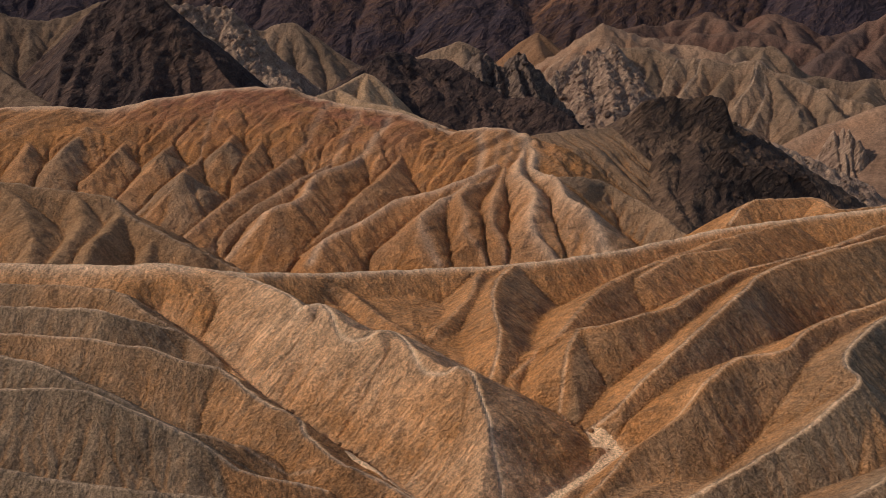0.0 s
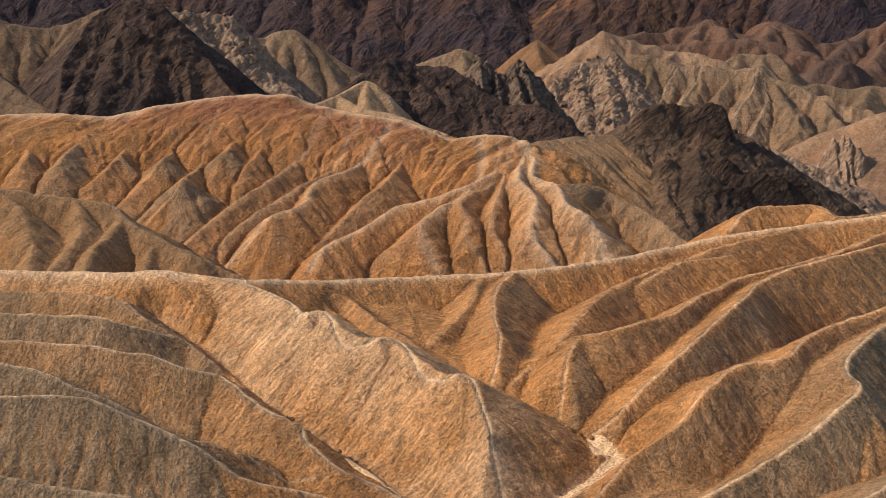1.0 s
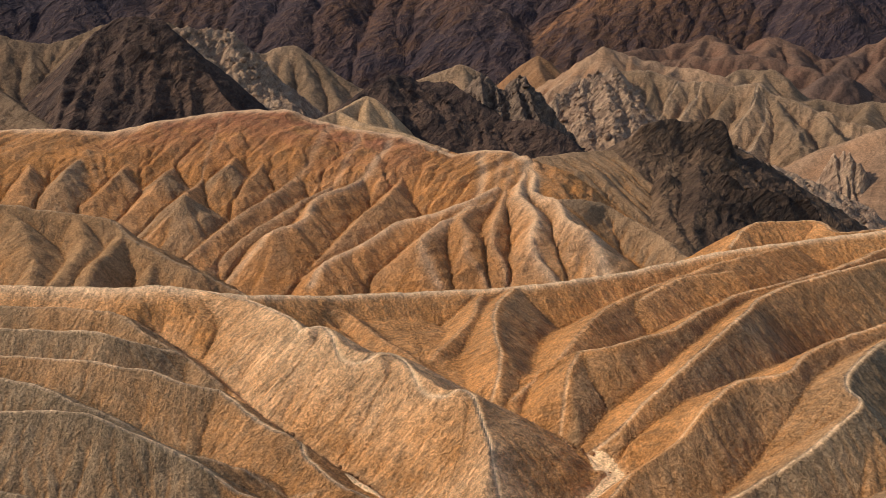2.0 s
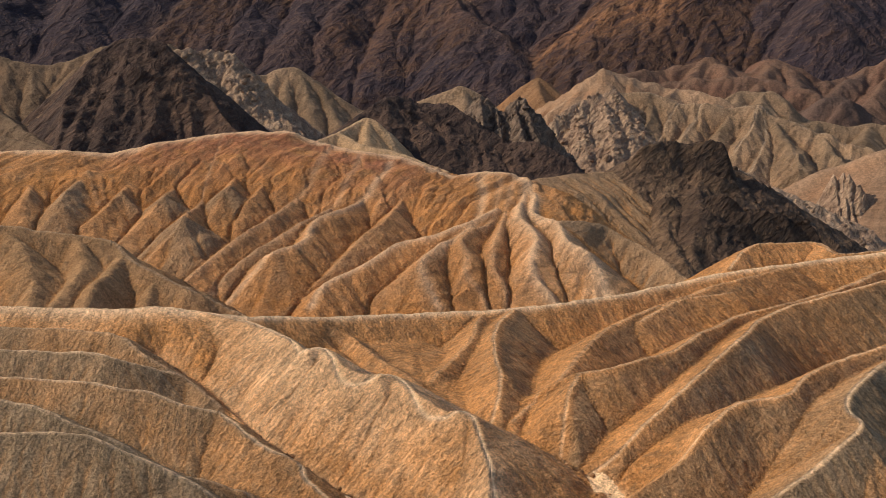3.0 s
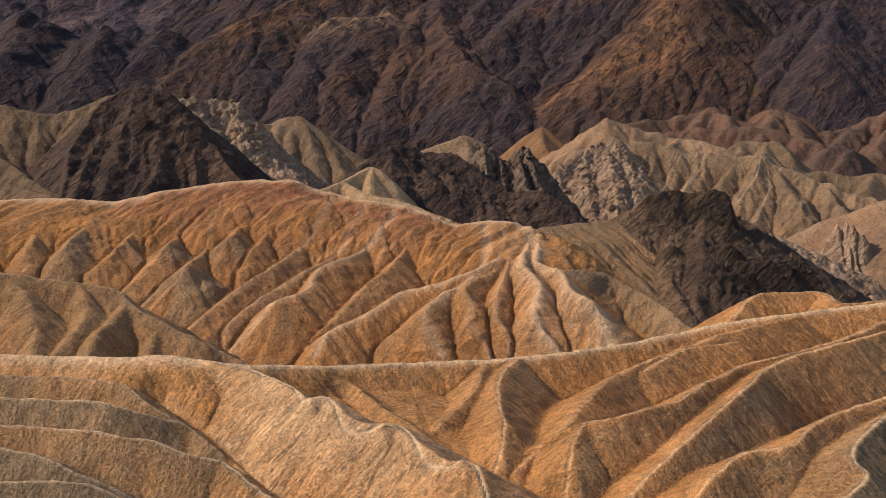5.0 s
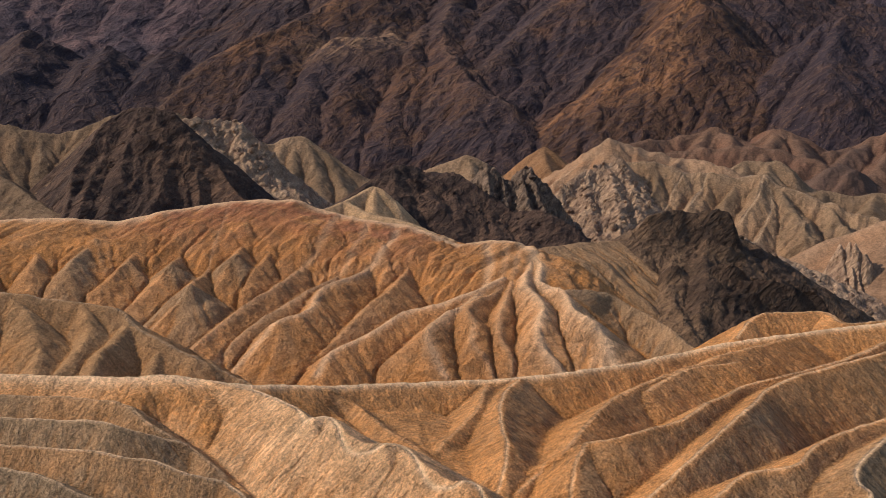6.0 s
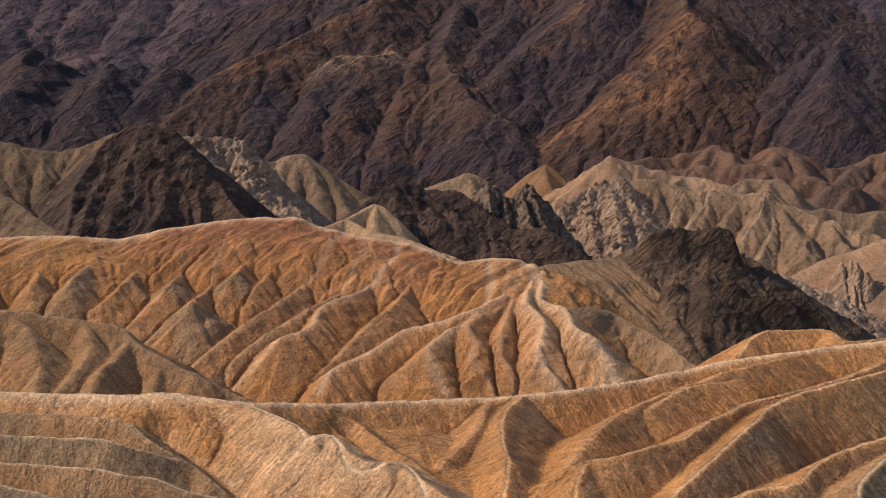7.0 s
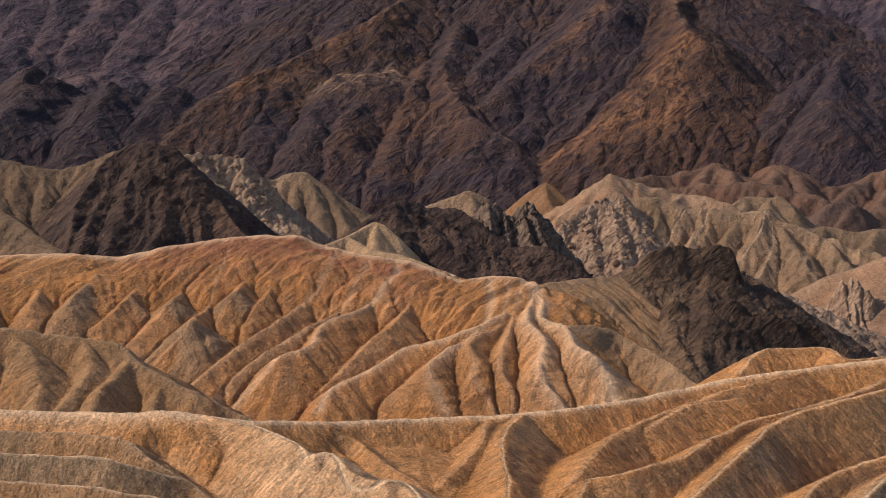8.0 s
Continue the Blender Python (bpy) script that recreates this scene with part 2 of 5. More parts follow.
class Landform:
    """One hill as a height field: crests fall away on both sides at a set slope, the highest wins, gullies cut in between."""

    def __init__(self, x0, x1, y0, y1, step, slope=0.7, round_off=0.5, warp=0.3, seed=1, reach=60.0, bury=0.0):
        self.x = np.arange(x0, x1 + step, step)
        self.y = np.arange(y0, y1 + step, step)
        self.step, self.slope, self.round_off, self.seed, self.reach, self.bury = step, slope, round_off, seed, reach, bury
        self.X, self.Y = np.meshgrid(self.x, self.y)
        wave = max(6.0, 16.0 * warp)
        self.WX = self.X + warp * fractal(self.X / wave, self.Y / wave, 3, seed)
        self.WY = self.Y + warp * fractal(self.X / wave, self.Y / wave, 3, seed + 50)
        shape = self.X.shape
        self.H = np.full(shape, -1e4)
        self.S, self.D, self.N = np.zeros(shape), np.full(shape, 1e3), np.zeros(shape)
        self.pale, self.wash, self.T = np.zeros(shape), np.zeros(shape), np.zeros(shape)
        self.flow, self.clear, self.spots = np.zeros(shape), np.ones(shape), np.zeros(shape)
        self.gullies, self.parts, self.lines, self.count = [], [], [], 0

    def window(self, a, b, reach):
        i0, i1 = np.searchsorted(self.x, (min(a[0], b[0]) - reach, max(a[0], b[0]) + reach))
        j0, j1 = np.searchsorted(self.y, (min(a[1], b[1]) - reach, max(a[1], b[1]) + reach))
        return slice(j0, j1), slice(i0, i1)

    def ridge(self, points, left=None, right=None, pale=0.0, tone=0.4, reach=None, width=0.22, shear=0.0, part="", lee_shade=0.0, bench=(0.0, 0.0)):
        """A crest through the points, with the slope of its left and right flank; pale: how dusty its top is; tone: 0
        warm to 1 grey;
        shear: how far its rills lean for each metre down; lee_shade: how much greyer its left flank is painted, for
        grey clay and for shade;
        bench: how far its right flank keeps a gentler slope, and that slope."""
        line = curve_through(points)
        if self.bury and self.lines and pale < 0.65 and np.linalg.norm(curve_through(self.lines[0], 8)[:, :2] - line[0, :2], axis=1).min() < 9:
            line[:, 2] -= self.bury * np.clip(1 - np.linspace(0, 1, len(line)) / 0.4, 0, 1)
        self.lines.append(points)
        self.parts.append(part or ("crest" if not self.parts else "spur"))
        self.count += 1
        left, right, reach = left or self.slope, right or self.slope, reach or self.reach
        course = (line[-1] - line[0])[:2] / np.linalg.norm((line[-1] - line[0])[:2])
        for a, b in zip(line, line[1:]):
            w = self.window(a, b, reach)
            dx, dy = self.WX[w] - a[0], self.WY[w] - a[1]
            ex, ey = b[0] - a[0], b[1] - a[1]
            long = math.hypot(ex, ey)
            if dx.size == 0 or long < 1e-6:
                continue
            s = (dx * ex + dy * ey) / long
            c = np.clip(s, 0, long)
            over = np.abs(s - c)
            side = (dy * ex - dx * ey) / long
            dist = np.hypot(over, side)
            z = a[2] + (b[2] - a[2]) * c / long
            k = np.where(side > 0, left, right)
            fall = np.sqrt(dist ** 2 + self.round_off ** 2) - self.round_off
            h = z - k * fall + np.where(side > 0, 0.0, (right - bench[1]) * np.minimum(fall, bench[0]))
            if pale:
                np.maximum(self.pale[w], pale * np.exp(-(dist / width) ** 2), out=self.pale[w])
            won = h > self.H[w]
            self.H[w][won] = h[won]
            self.D[w][won] = dist[won]
            self.N[w][won] = self.count
            self.T[w][won] = (tone + lee_shade * np.clip(side, 0, 1))[won]
            self.S[w][won] = (self.X[w] * course[0] + self.Y[w] * course[1] + shear * dist)[won]

    def face(self, first, last, sag, tone, count=2):
        """Fills the hollows between neighbouring ribs, the first to the last ridge built, so that they stand on one broad face."""
        for one, other in zip(self.lines[first:last], self.lines[first + 1:last + 1]):
            ends = []
            for points in (one, other):
                p = curve_through(points, 6)
                ends.append(p[np.linspace(0, len(p) - 1, 5).astype(int)])
            for k in range(1, count + 1):
                t = k / (count + 1)
                mid = ends[0] * (1 - t) + ends[1] * t
                mid[:, 2] -= sag * 4 * t * (1 - t)
                self.ridge([tuple(p) for p in mid], tone=tone)

    def stain(self, points, radius, amount=1.0):
        """A bed of another colour that crops out along the points; on the butte, black rock and painted shadow."""
        for p in curve_through(points, 3):
            near = np.exp(-((self.WX - p[0]) ** 2 + (self.WY - p[1]) ** 2) / radius ** 2)
            np.maximum(self.spots, amount * near, out=self.spots)

    def gully(self, points, slope=0.8, wash=0.0):
        self.gullies.append((curve_through(points), slope, wash))

    def carve(self):
        """Cuts the main gullies down to their lines and fills what lies lower with their sediment."""
        weight, level = np.zeros(self.X.shape), np.zeros(self.X.shape)
        cut = np.full(self.X.shape, 1e4)
        close = np.full(self.X.shape, 1e3)
        for line, slope, wash in self.gullies:
            for p in line[::2]:
                w = 1 / ((self.X - p[0]) ** 2 + (self.Y - p[1]) ** 2 + 2.0) ** 2
                weight += w
                level += w * p[2]
            for a, b in zip(line, line[1:]):
                w = self.window(a, b, 20.0)
                dx, dy = self.WX[w] - a[0], self.WY[w] - a[1]
                ex, ey = b[0] - a[0], b[1] - a[1]
                long = math.hypot(ex, ey)
                if dx.size == 0 or long < 1e-6:
                    continue
                c = np.clip((dx * ex + dy * ey) / long, 0, long)
                dist = np.hypot(dx - ex * c / long, dy - ey * c / long)
                np.minimum(close[w], dist, out=close[w])
                np.minimum(cut[w], a[2] + (b[2] - a[2]) * c / long + slope * np.maximum(dist - 0.7 * wash, 0), out=cut[w])
                if wash:
                    np.maximum(self.wash[w], np.minimum(1, 1.6 * wash * np.exp(-(dist / 1.0) ** 2)), out=self.wash[w])
        level = level / weight
        self.H = np.minimum(self.H, cut)
        self.H = np.maximum(self.H, np.where(close < 12, level + 0.06 * close, -1e4))

    def soften(self, times, keep=2.5):
        """Wears the flanks smooth, but leaves the crests sharp."""
        worn = self.H.copy()
        for _ in range(times):
            e = np.pad(worn, 1, mode="edge")
            worn = 0.5 * worn + 0.125 * (e[:-2, 1:-1] + e[2:, 1:-1] + e[1:-1, :-2] + e[1:-1, 2:])
        self.H = self.H + (worn - self.H) * np.clip(self.D / keep - 0.15, 0, 1)

    def weather(self, rills=((1.4, 0.14), (0.8, 0.06)), spurs=((7.0, 0.45), (3.0, 0.30)), lumps=((4.0, 0.14), (1.1, 0.09)), crags=(), strata=(), stretch=0.2, ribs=(), lean=0.6):
        """Ribs and rills run down the flanks; lumps and crags roughen the whole; strata are ledges of tilted beds;
        ribs are sharp-backed and run aslant, lean metres sideways for each metre ahead.
        Each entry: wave length and depth in metres."""
        key = self.N * 37.7
        seam = np.full(self.N.shape, 1e3)
        seam[:, 1:][self.N[:, 1:] != self.N[:, :-1]] = 0
        seam[1:][self.N[1:] != self.N[:-1]] = 0
        for _ in range(14):
            e = np.pad(seam, 1, mode="edge") + self.step
            seam = np.minimum(seam, np.minimum(np.minimum(e[:-2, 1:-1], e[2:, 1:-1]), np.minimum(e[1:-1, :-2], e[1:-1, 2:])))
        self.clear = np.clip(seam / (2.5 * self.step) - 0.4, 0, 1)
        seam = np.clip(seam / (13 * self.step), 0, 1)
        seam = seam * seam * (3 - 2 * seam)
        for wave, depth in spurs:
            n = value_noise(self.S / wave + key, self.D / wave * stretch + key, self.seed + int(wave * 10))
            self.H = self.H + seam * depth * n * np.clip(self.D / (0.9 * wave), 0, 1)
        for wave, depth in rills:
            n = np.abs(value_noise(self.S / wave + key, self.D / wave * stretch + key, self.seed + int(wave * 10)))
            self.H = self.H + seam * depth * (n - 0.4) * np.clip(self.D / (1.5 * wave), 0, 1)
        for wave, depth in lumps:
            self.H = self.H + depth * fractal(self.X / wave, self.Y / wave, 3, self.seed + 9, 0.55)
        for wave, depth in crags:
            n = 1 - np.abs(fractal(self.X / wave, self.Y / wave, 4, self.seed + 20, 0.55))
            self.H = self.H + depth * (n - 0.5)
        for wave, depth in ribs:
            bend = 0.8 * wave * fractal(self.X / (3 * wave), self.Y / (3 * wave), 2, self.seed + 70)
            across = (self.X - lean * self.Y + bend) / (wave * math.hypot(1, lean))
            along = (lean * self.X + self.Y + bend) / (6 * wave * math.hypot(1, lean))
            self.H = self.H + depth * (0.5 - 1.7 * np.abs(value_noise(across, along, self.seed + 60 + int(wave))))
        for wave, depth in strata:
            across, run = self.X * 0.68 - self.H * 0.73 + 0.15 * self.Y, self.X * 0.73 + self.H * 0.68
            n = fractal(across / wave, run / (5 * wave) + self.Y / (4 * wave), 3, self.seed + 40, 0.6)
            self.H = self.H + depth * n

    def erode(self, steps, depth, full=300.0, creep=0.005, keep=1.0, fill=0.015):
        """Lets rain run down the slopes: where it gathers it cuts rills and side gullies, up to the depth given; sediment fills the sharpest cuts."""
        h = np.maximum(self.H, valley_floor(self.Y) - 6.0).astype(np.float32)
        w = np.ones_like(h)
        soft = np.clip(self.D / keep - 0.3, 0, 1).astype(np.float32)
        ways = []
        for j, i in ((0, 1), (1, 0), (0, -1), (-1, 0), (1, 1), (1, -1), (-1, 1), (-1, -1)):
            a = (slice(max(0, -j), h.shape[0] - max(0, j)), slice(max(0, -i), h.shape[1] - max(0, i)))
            b = (slice(max(0, j), h.shape[0] + min(0, j)), slice(max(0, i), h.shape[1] + min(0, i)))
            ways.append((a, b, np.float32(1 / (self.step * math.hypot(i, j)))))
        for _ in range(steps):
            total, steep, shares = np.full_like(h, 1e-9), np.zeros_like(h), []
            for a, b, unit in ways:
                drop = np.maximum(h[a] - h[b], 0) * unit
                np.maximum(steep[a], drop, out=steep[a])
                drop = drop * drop * drop
                shares.append(drop)
                total[a] += drop
            rate = w / total
            w = np.ones_like(h)
            for (a, b, _), share in zip(ways, shares):
                w[b] += rate[a] * share
            bite = np.sqrt(np.clip((w - 3) / full, 0, 1)) * np.minimum(steep / 0.6, 1) * (depth / steps)
            h -= np.minimum(bite, 0.5 * self.step * steep)
            near = h[1:-1, 1:-1]
            sag = 0.25 * (h[:-2, 1:-1] + h[2:, 1:-1] + h[1:-1, :-2] + h[1:-1, 2:]) - near
            near += creep * soft[1:-1, 1:-1] * sag + fill * np.maximum(sag, 0)
        self.H = h.astype(float)
        self.flow = np.clip(np.log(np.maximum(w, 1)) / math.log(full), 0, 1)

    def height(self, x, y):
        """The finished height at a place of the plan."""
        u, v = (x - self.x[0]) / self.step, (y - self.y[0]) / self.step
        i, j = int(u), int(v)
        u, v, h = u - i, v - j, self.H
        return float((h[j, i] * (1 - u) + h[j, i + 1] * u) * (1 - v) + (h[j + 1, i] * (1 - u) + h[j + 1, i + 1] * u) * v)

    def regions(self, keep, size=4):
        """Which spur each cell belongs to, in blocks, with stray islands given to their neighbours."""
        rows, cols = self.N.shape
        coarse = self.N[::size, ::size].astype(int)
        high, wide = coarse.shape
        used = np.zeros((high * size, wide * size), bool)
        used[:keep.shape[0], :keep.shape[1]] = keep
        coarse[~used.reshape(high, size, wide, size).any(axis=(1, 3))] = 0
        seen = np.zeros(coarse.shape, bool)
        groups = []
        for j, i in np.ndindex(*coarse.shape):
            if seen[j, i]:
                continue
            mark, todo, cells, beside = coarse[j, i], [(j, i)], [], 0
            seen[j, i] = True
            while todo:
                q = todo.pop()
                cells.append(q)
                for u, v in ((q[0] - 1, q[1]), (q[0] + 1, q[1]), (q[0], q[1] - 1), (q[0], q[1] + 1)):
                    if 0 <= u < coarse.shape[0] and 0 <= v < coarse.shape[1]:
                        if coarse[u, v] != mark:
                            beside = coarse[u, v] or beside
                        elif not seen[u, v]:
                            seen[u, v] = True
                            todo.append((u, v))
            groups.append((len(cells), mark, beside, cells))
        largest = {}
        for n, mark, _, _ in groups:
            largest[mark] = max(n, largest.get(mark, 0))
        for n, mark, beside, cells in sorted(groups, key=lambda g: -g[0]):
            if mark and n < largest[mark] and beside:
                for q in cells:
                    coarse[q] = beside
        return np.repeat(np.repeat(coarse, size, 0), size, 1)[:rows, :cols]

    def whole(self, owner):
        """Gives each stray patch of a spur to the spur beside it, or makes it a spur of its own."""
        size = owner.size
        label = np.arange(size).reshape(owner.shape)
        across, along = owner[:, 1:] == owner[:, :-1], owner[1:] == owner[:-1]
        for _ in range(400):
            before = label.copy()
            low = np.where(across, np.minimum(label[:, 1:], label[:, :-1]), size)
            np.minimum(label[:, 1:], low, out=label[:, 1:])
            np.minimum(label[:, :-1], low, out=label[:, :-1])
            low = np.where(along, np.minimum(label[1:], label[:-1]), size)
            np.minimum(label[1:], low, out=label[1:])
            np.minimum(label[:-1], low, out=label[:-1])
            flat = label.ravel()
            for _ in range(4):
                flat = flat[flat]
            label = flat.reshape(owner.shape)
            if (label == before).all():
                break
        roots, first, counts = np.unique(label, return_index=True, return_counts=True)
        marks = owner.ravel()[first]
        largest = {}
        for root, mark, n in zip(roots, marks, counts):
            if n > largest.get(mark, (0, 0))[0]:
                largest[mark] = (n, root)
        main = np.isin(label, [root for mark, (_, root) in largest.items() if mark])
        for root, mark, n in sorted(zip(roots, marks, counts), key=lambda g: -g[2]):
            if mark == 0 or root == largest[mark][1]:
                continue
            here = label == root
            rim = np.zeros_like(here)
            rim[1:] |= here[:-1]
            rim[:-1] |= here[1:]
            rim[:, 1:] |= here[:, :-1]
            rim[:, :-1] |= here[:, 1:]
            beside = owner[rim & ~here & main]
            if len(beside):
                owner[here] = np.bincount(beside).argmax()
            else:
                self.parts.append(self.parts[mark - 1])
                self.count += 1
                owner[here] = self.count if n > 12 else 0
            main |= here
        return owner

    def build(self, name, material, label, category, depth=1.0, kind=""):
        """The hill as an empty with one mesh for each spur, without what lies deep under the valley floor."""
        rows, cols = self.H.shape
        for _ in range(int(1.5 / self.step) + 2):
            e = np.pad(self.T, 1, mode="edge")
            self.T = 0.25 * (e[:-2, 1:-1] + e[2:, 1:-1] + e[1:-1, :-2] + e[1:-1, 2:])
        gully = np.clip(self.D / (9.0 * depth), 0, 1)
        bottom = valley_floor(self.Y)
        above = self.H > bottom - 2.0
        keep = above[:-1, :-1] | above[1:, :-1] | above[:-1, 1:] | above[1:, 1:]
        index = np.arange(rows * cols).reshape(rows, cols)
        quads = np.stack([index[:-1, :-1], index[:-1, 1:], index[1:, 1:], index[1:, :-1]], -1)
        owner = self.whole(np.where(keep, self.regions(keep)[:-1, :-1], 0))
        z = np.maximum(self.H, bottom - 6.0)
        place = np.stack([self.X, self.Y, z], -1).reshape(-1, 3)
        gy, gx = np.gradient(z, self.step)
        normal = np.stack([-gx, -gy, np.ones_like(gx)], -1).reshape(-1, 3)
        normal /= np.linalg.norm(normal, axis=1)[:, None]
        layers = (("crest", np.maximum(self.pale, self.wash)), ("gully", gully), ("flow", self.flow), ("tone", self.T),
                  ("along", self.S), ("down", self.D), ("clear", self.clear), ("stain", self.spots))
        top = tagged(new(name), label, category, kind=kind)
        top.location = (float(self.x.mean()), float(self.y.mean()), 0.0)
        for spur in range(1, self.count + 1):
            faces = quads[keep & (owner == spur)]
            if len(faces) < 4:
                continue
            used = np.unique(faces)
            renumber = np.zeros(rows * cols, np.int32)
            renumber[used] = np.arange(len(used))
            part = self.parts[spur - 1]
            me = bpy.data.meshes.new(part)
            me.vertices.add(len(used))
            me.vertices.foreach_set("co", (place[used] - np.array(top.location)).astype(np.float32).ravel())
            me.loops.add(faces.size)
            me.loops.foreach_set("vertex_index", renumber[faces].ravel())
            me.polygons.add(len(faces))
            me.polygons.foreach_set("loop_start", np.arange(0, faces.size, 4, dtype=np.int32))
            me.polygons.foreach_set("use_smooth", np.ones(len(faces), bool))
            for key, values in layers:
                layer = me.attributes.new(key, "FLOAT", "POINT")
                layer.data.foreach_set("value", values.reshape(-1)[used].astype(np.float32))
            me.update(calc_edges=True)
            me.normals_split_custom_set_from_vertices(normal[used])
            me.materials.append(material)
            new(part, me).parent = top
        return top


def angular_block(seed):
    """A broken block of rock: a coarse sphere pushed about and cut flat on its sides."""
    bm = bmesh.new()
    bmesh.ops.create_icosphere(bm, subdivisions=2, radius=1.0)
    r = random.Random(seed)
    for _ in range(7):
        way = Vector((r.gauss(0, 1), r.gauss(0, 1), r.gauss(0, 1))).normalized()
        limit = r.uniform(0.5, 0.85)
        for v in bm.verts:
            over = v.co.dot(way) - limit
            if over > 0:
                v.co -= way * over
    for v in bm.verts:
        v.co *= 1 + 0.12 * noise.noise(v.co * 2.3 + Vector((seed, 0, 0)))
    me = bpy.data.meshes.new("block")
    bm.to_mesh(me)
    bm.free()
    return me


block_shapes = [angular_block(k) for k in range(6)]


def strew(land, top, material, count, x, y, size, seed):
    """Loose and jutting blocks on the face of an outcrop, each a part of it, sunk into the slope."""
    r = random.Random(seed)
    shapes = []
    for me in block_shapes:
        me = me.copy()
        me.materials.append(material)
        shapes.append(me)
    placed = tries = 0
    while placed < count and tries < 40 * count:
        tries += 1
        px, py = r.uniform(*x), r.uniform(*y)
        z = land.height(px, py)
        if z < float(valley_floor(py)) + 3.0 or land.D[int((py - land.y[0]) / land.step), int((px - land.x[0]) / land.step)] > 14:
            continue
        s = size * math.exp(r.gauss(0, 0.45))
        ob = new("block", r.choice(shapes))
        ob.parent = top
        ob.location = Vector((px, py, z + 0.12 * s)) - top.location
        ob.rotation_euler = (r.uniform(-0.6, 0.6), r.uniform(-0.6, 0.6), r.uniform(0, 6.28))
        ob.scale = (s * r.uniform(0.8, 1.4), s, s * r.uniform(0.7, 1.2))
        placed += 1


# ---- front badlands ----
front = Landform(-70, 74, 98, 228, 0.17, slope=0.64, round_off=0.32, warp=0.25, seed=3)
# plan of front
front.ridge([(-32.6, 161.9, 24.2), (-28.7, 161.6, 23.8), (-23.0, 162.2, 23.0), (-17.6, 166.3, 22.0), (-11.2, 171.0, 21.0), (-1.7, 175.7, 20.5), (8.2, 177.9, 20.5), (15.6, 181.3, 20.5), (23.5, 186.5, 20.5), (31.8, 191.9, 21.0), (40.0, 195.1, 22.0), (48.4, 197.9, 22.5), (56.2, 200.8, 23.0), (66.6, 201.1, 24.0)], pale=1.0, tone=0.2, width=0.7)
front.ridge([(-57.2, 164.0, 24.0), (-51.1, 163.1, 24.0), (-37.7, 161.6, 24.0), (-32.6, 161.9, 24.2), (-28.7, 161.6, 23.8)], bench=(7.0, 0.3), pale=0.8, tone=-0.2, width=2.2, part="crest")
front.ridge([(-28.6, 161.3, 23.8), (-22.3, 157.6, 23.6), (-17.2, 151.2, 23.2), (-15.0, 147.0, 23.0), (-12.4, 147.6, 22.8), (-10.5, 142.0, 22.5), (-8.1, 140.3, 22.2), (-4.8, 141.0, 21.6), (-2.1, 134.5, 21.0), (0.1, 133.0, 20.7), (2.5, 132.8, 20.2), (3.5, 129.2, 18.8), (4.4, 123.9, 16.8), (5.0, 119.6, 15.2), (6.1, 115.0, 13.8)], left=0.62, pale=0.9, tone=-0.4, width=0.24)
# Flanks turned from the sun are coloured greyer and darker here, as painted shade.
front.ridge([(8.6, 177.3, 20.5), (6.2, 169.3, 20.2), (5.7, 160.6, 19.6), (6.2, 151.6, 18.7), (5.7, 147.7, 17.6), (4.9, 144.8, 16.6)], pale=0.50, tone=0.10, lee_shade=0.45, width=0.22)
front.ridge([(47.7, 195.0, 22.5), (34.0, 183.3, 22.0), (21.4, 169.4, 21.0), (16.5, 160.8, 20.2), (13.4, 153.6, 18.8), (10.6, 149.1, 17.4), (7.1, 144.2, 16.0)], left=0.7, pale=0.25, tone=-0.10, lee_shade=0.45)
front.ridge([(60.9, 183.3, 24.0), (57.9, 186.0, 24.0), (48.4, 174.6, 23.6), (40.1, 168.5, 23.0), (34.8, 165.4, 22.6), (29.0, 158.8, 22.0), (25.0, 153.0, 21.5), (18.2, 147.8, 20.9), (14.2, 147.6, 20.4)], left=0.86, pale=0.45, tone=0.00, lee_shade=0.45, width=0.22)
front.ridge([(14.2, 147.6, 20.4), (13.3, 144.6, 19.2), (12.5, 141.8, 17.8), (11.5, 136.3, 15.4), (12.0, 134.4, 14.3)], left=0.74, right=0.8, pale=0.40, tone=0.00, lee_shade=0.6, width=0.22)
front.ridge([(60.5, 182.2, 24.6), (55.3, 177.3, 24.4), (49.1, 172.3, 24.0), (40.9, 166.3, 23.5), (35.6, 160.2, 23.0), (31.6, 152.3, 22.3), (26.0, 144.6, 20.6), (22.5, 140.1, 19.2), (19.3, 136.9, 17.4), (16.8, 134.7, 15.9), (13.5, 133.8, 14.5)], left=0.86, pale=0.60, tone=0.10, lee_shade=0.45, width=0.22)
front.ridge([(51.7, 154.3, 23.4), (47.1, 149.5, 23.0), (42.1, 146.3, 22.4), (37.1, 142.4, 21.8), (33.6, 137.2, 20.8), (28.9, 135.9, 20.6), (26.4, 133.8, 19.9), (23.1, 130.2, 18.5), (19.0, 126.9, 16.2), (15.3, 123.3, 13.8), (12.2, 119.9, 12.2)], left=0.86, pale=0.50, tone=0.15, lee_shade=0.45, width=0.22)
front.ridge([(50.2, 149.5, 23.0), (45.4, 143.9, 22.6), (40.3, 137.4, 22.0), (38.3, 132.9, 21.0), (38.8, 129.7, 20.2), (35.9, 126.6, 19.0), (32.2, 123.5, 17.2), (27.7, 121.1, 15.4), (22.8, 118.5, 13.8), (19.7, 117.0, 12.6)], left=0.86, pale=0.75, tone=0.55, lee_shade=0.45, width=0.22)
front.ridge([(38.9, 110.6, 20.0), (34.8, 107.6, 19.0), (31.2, 105.3, 18.0), (26.6, 104.0, 16.0)], pale=0.6, tone=0.7, width=0.22)
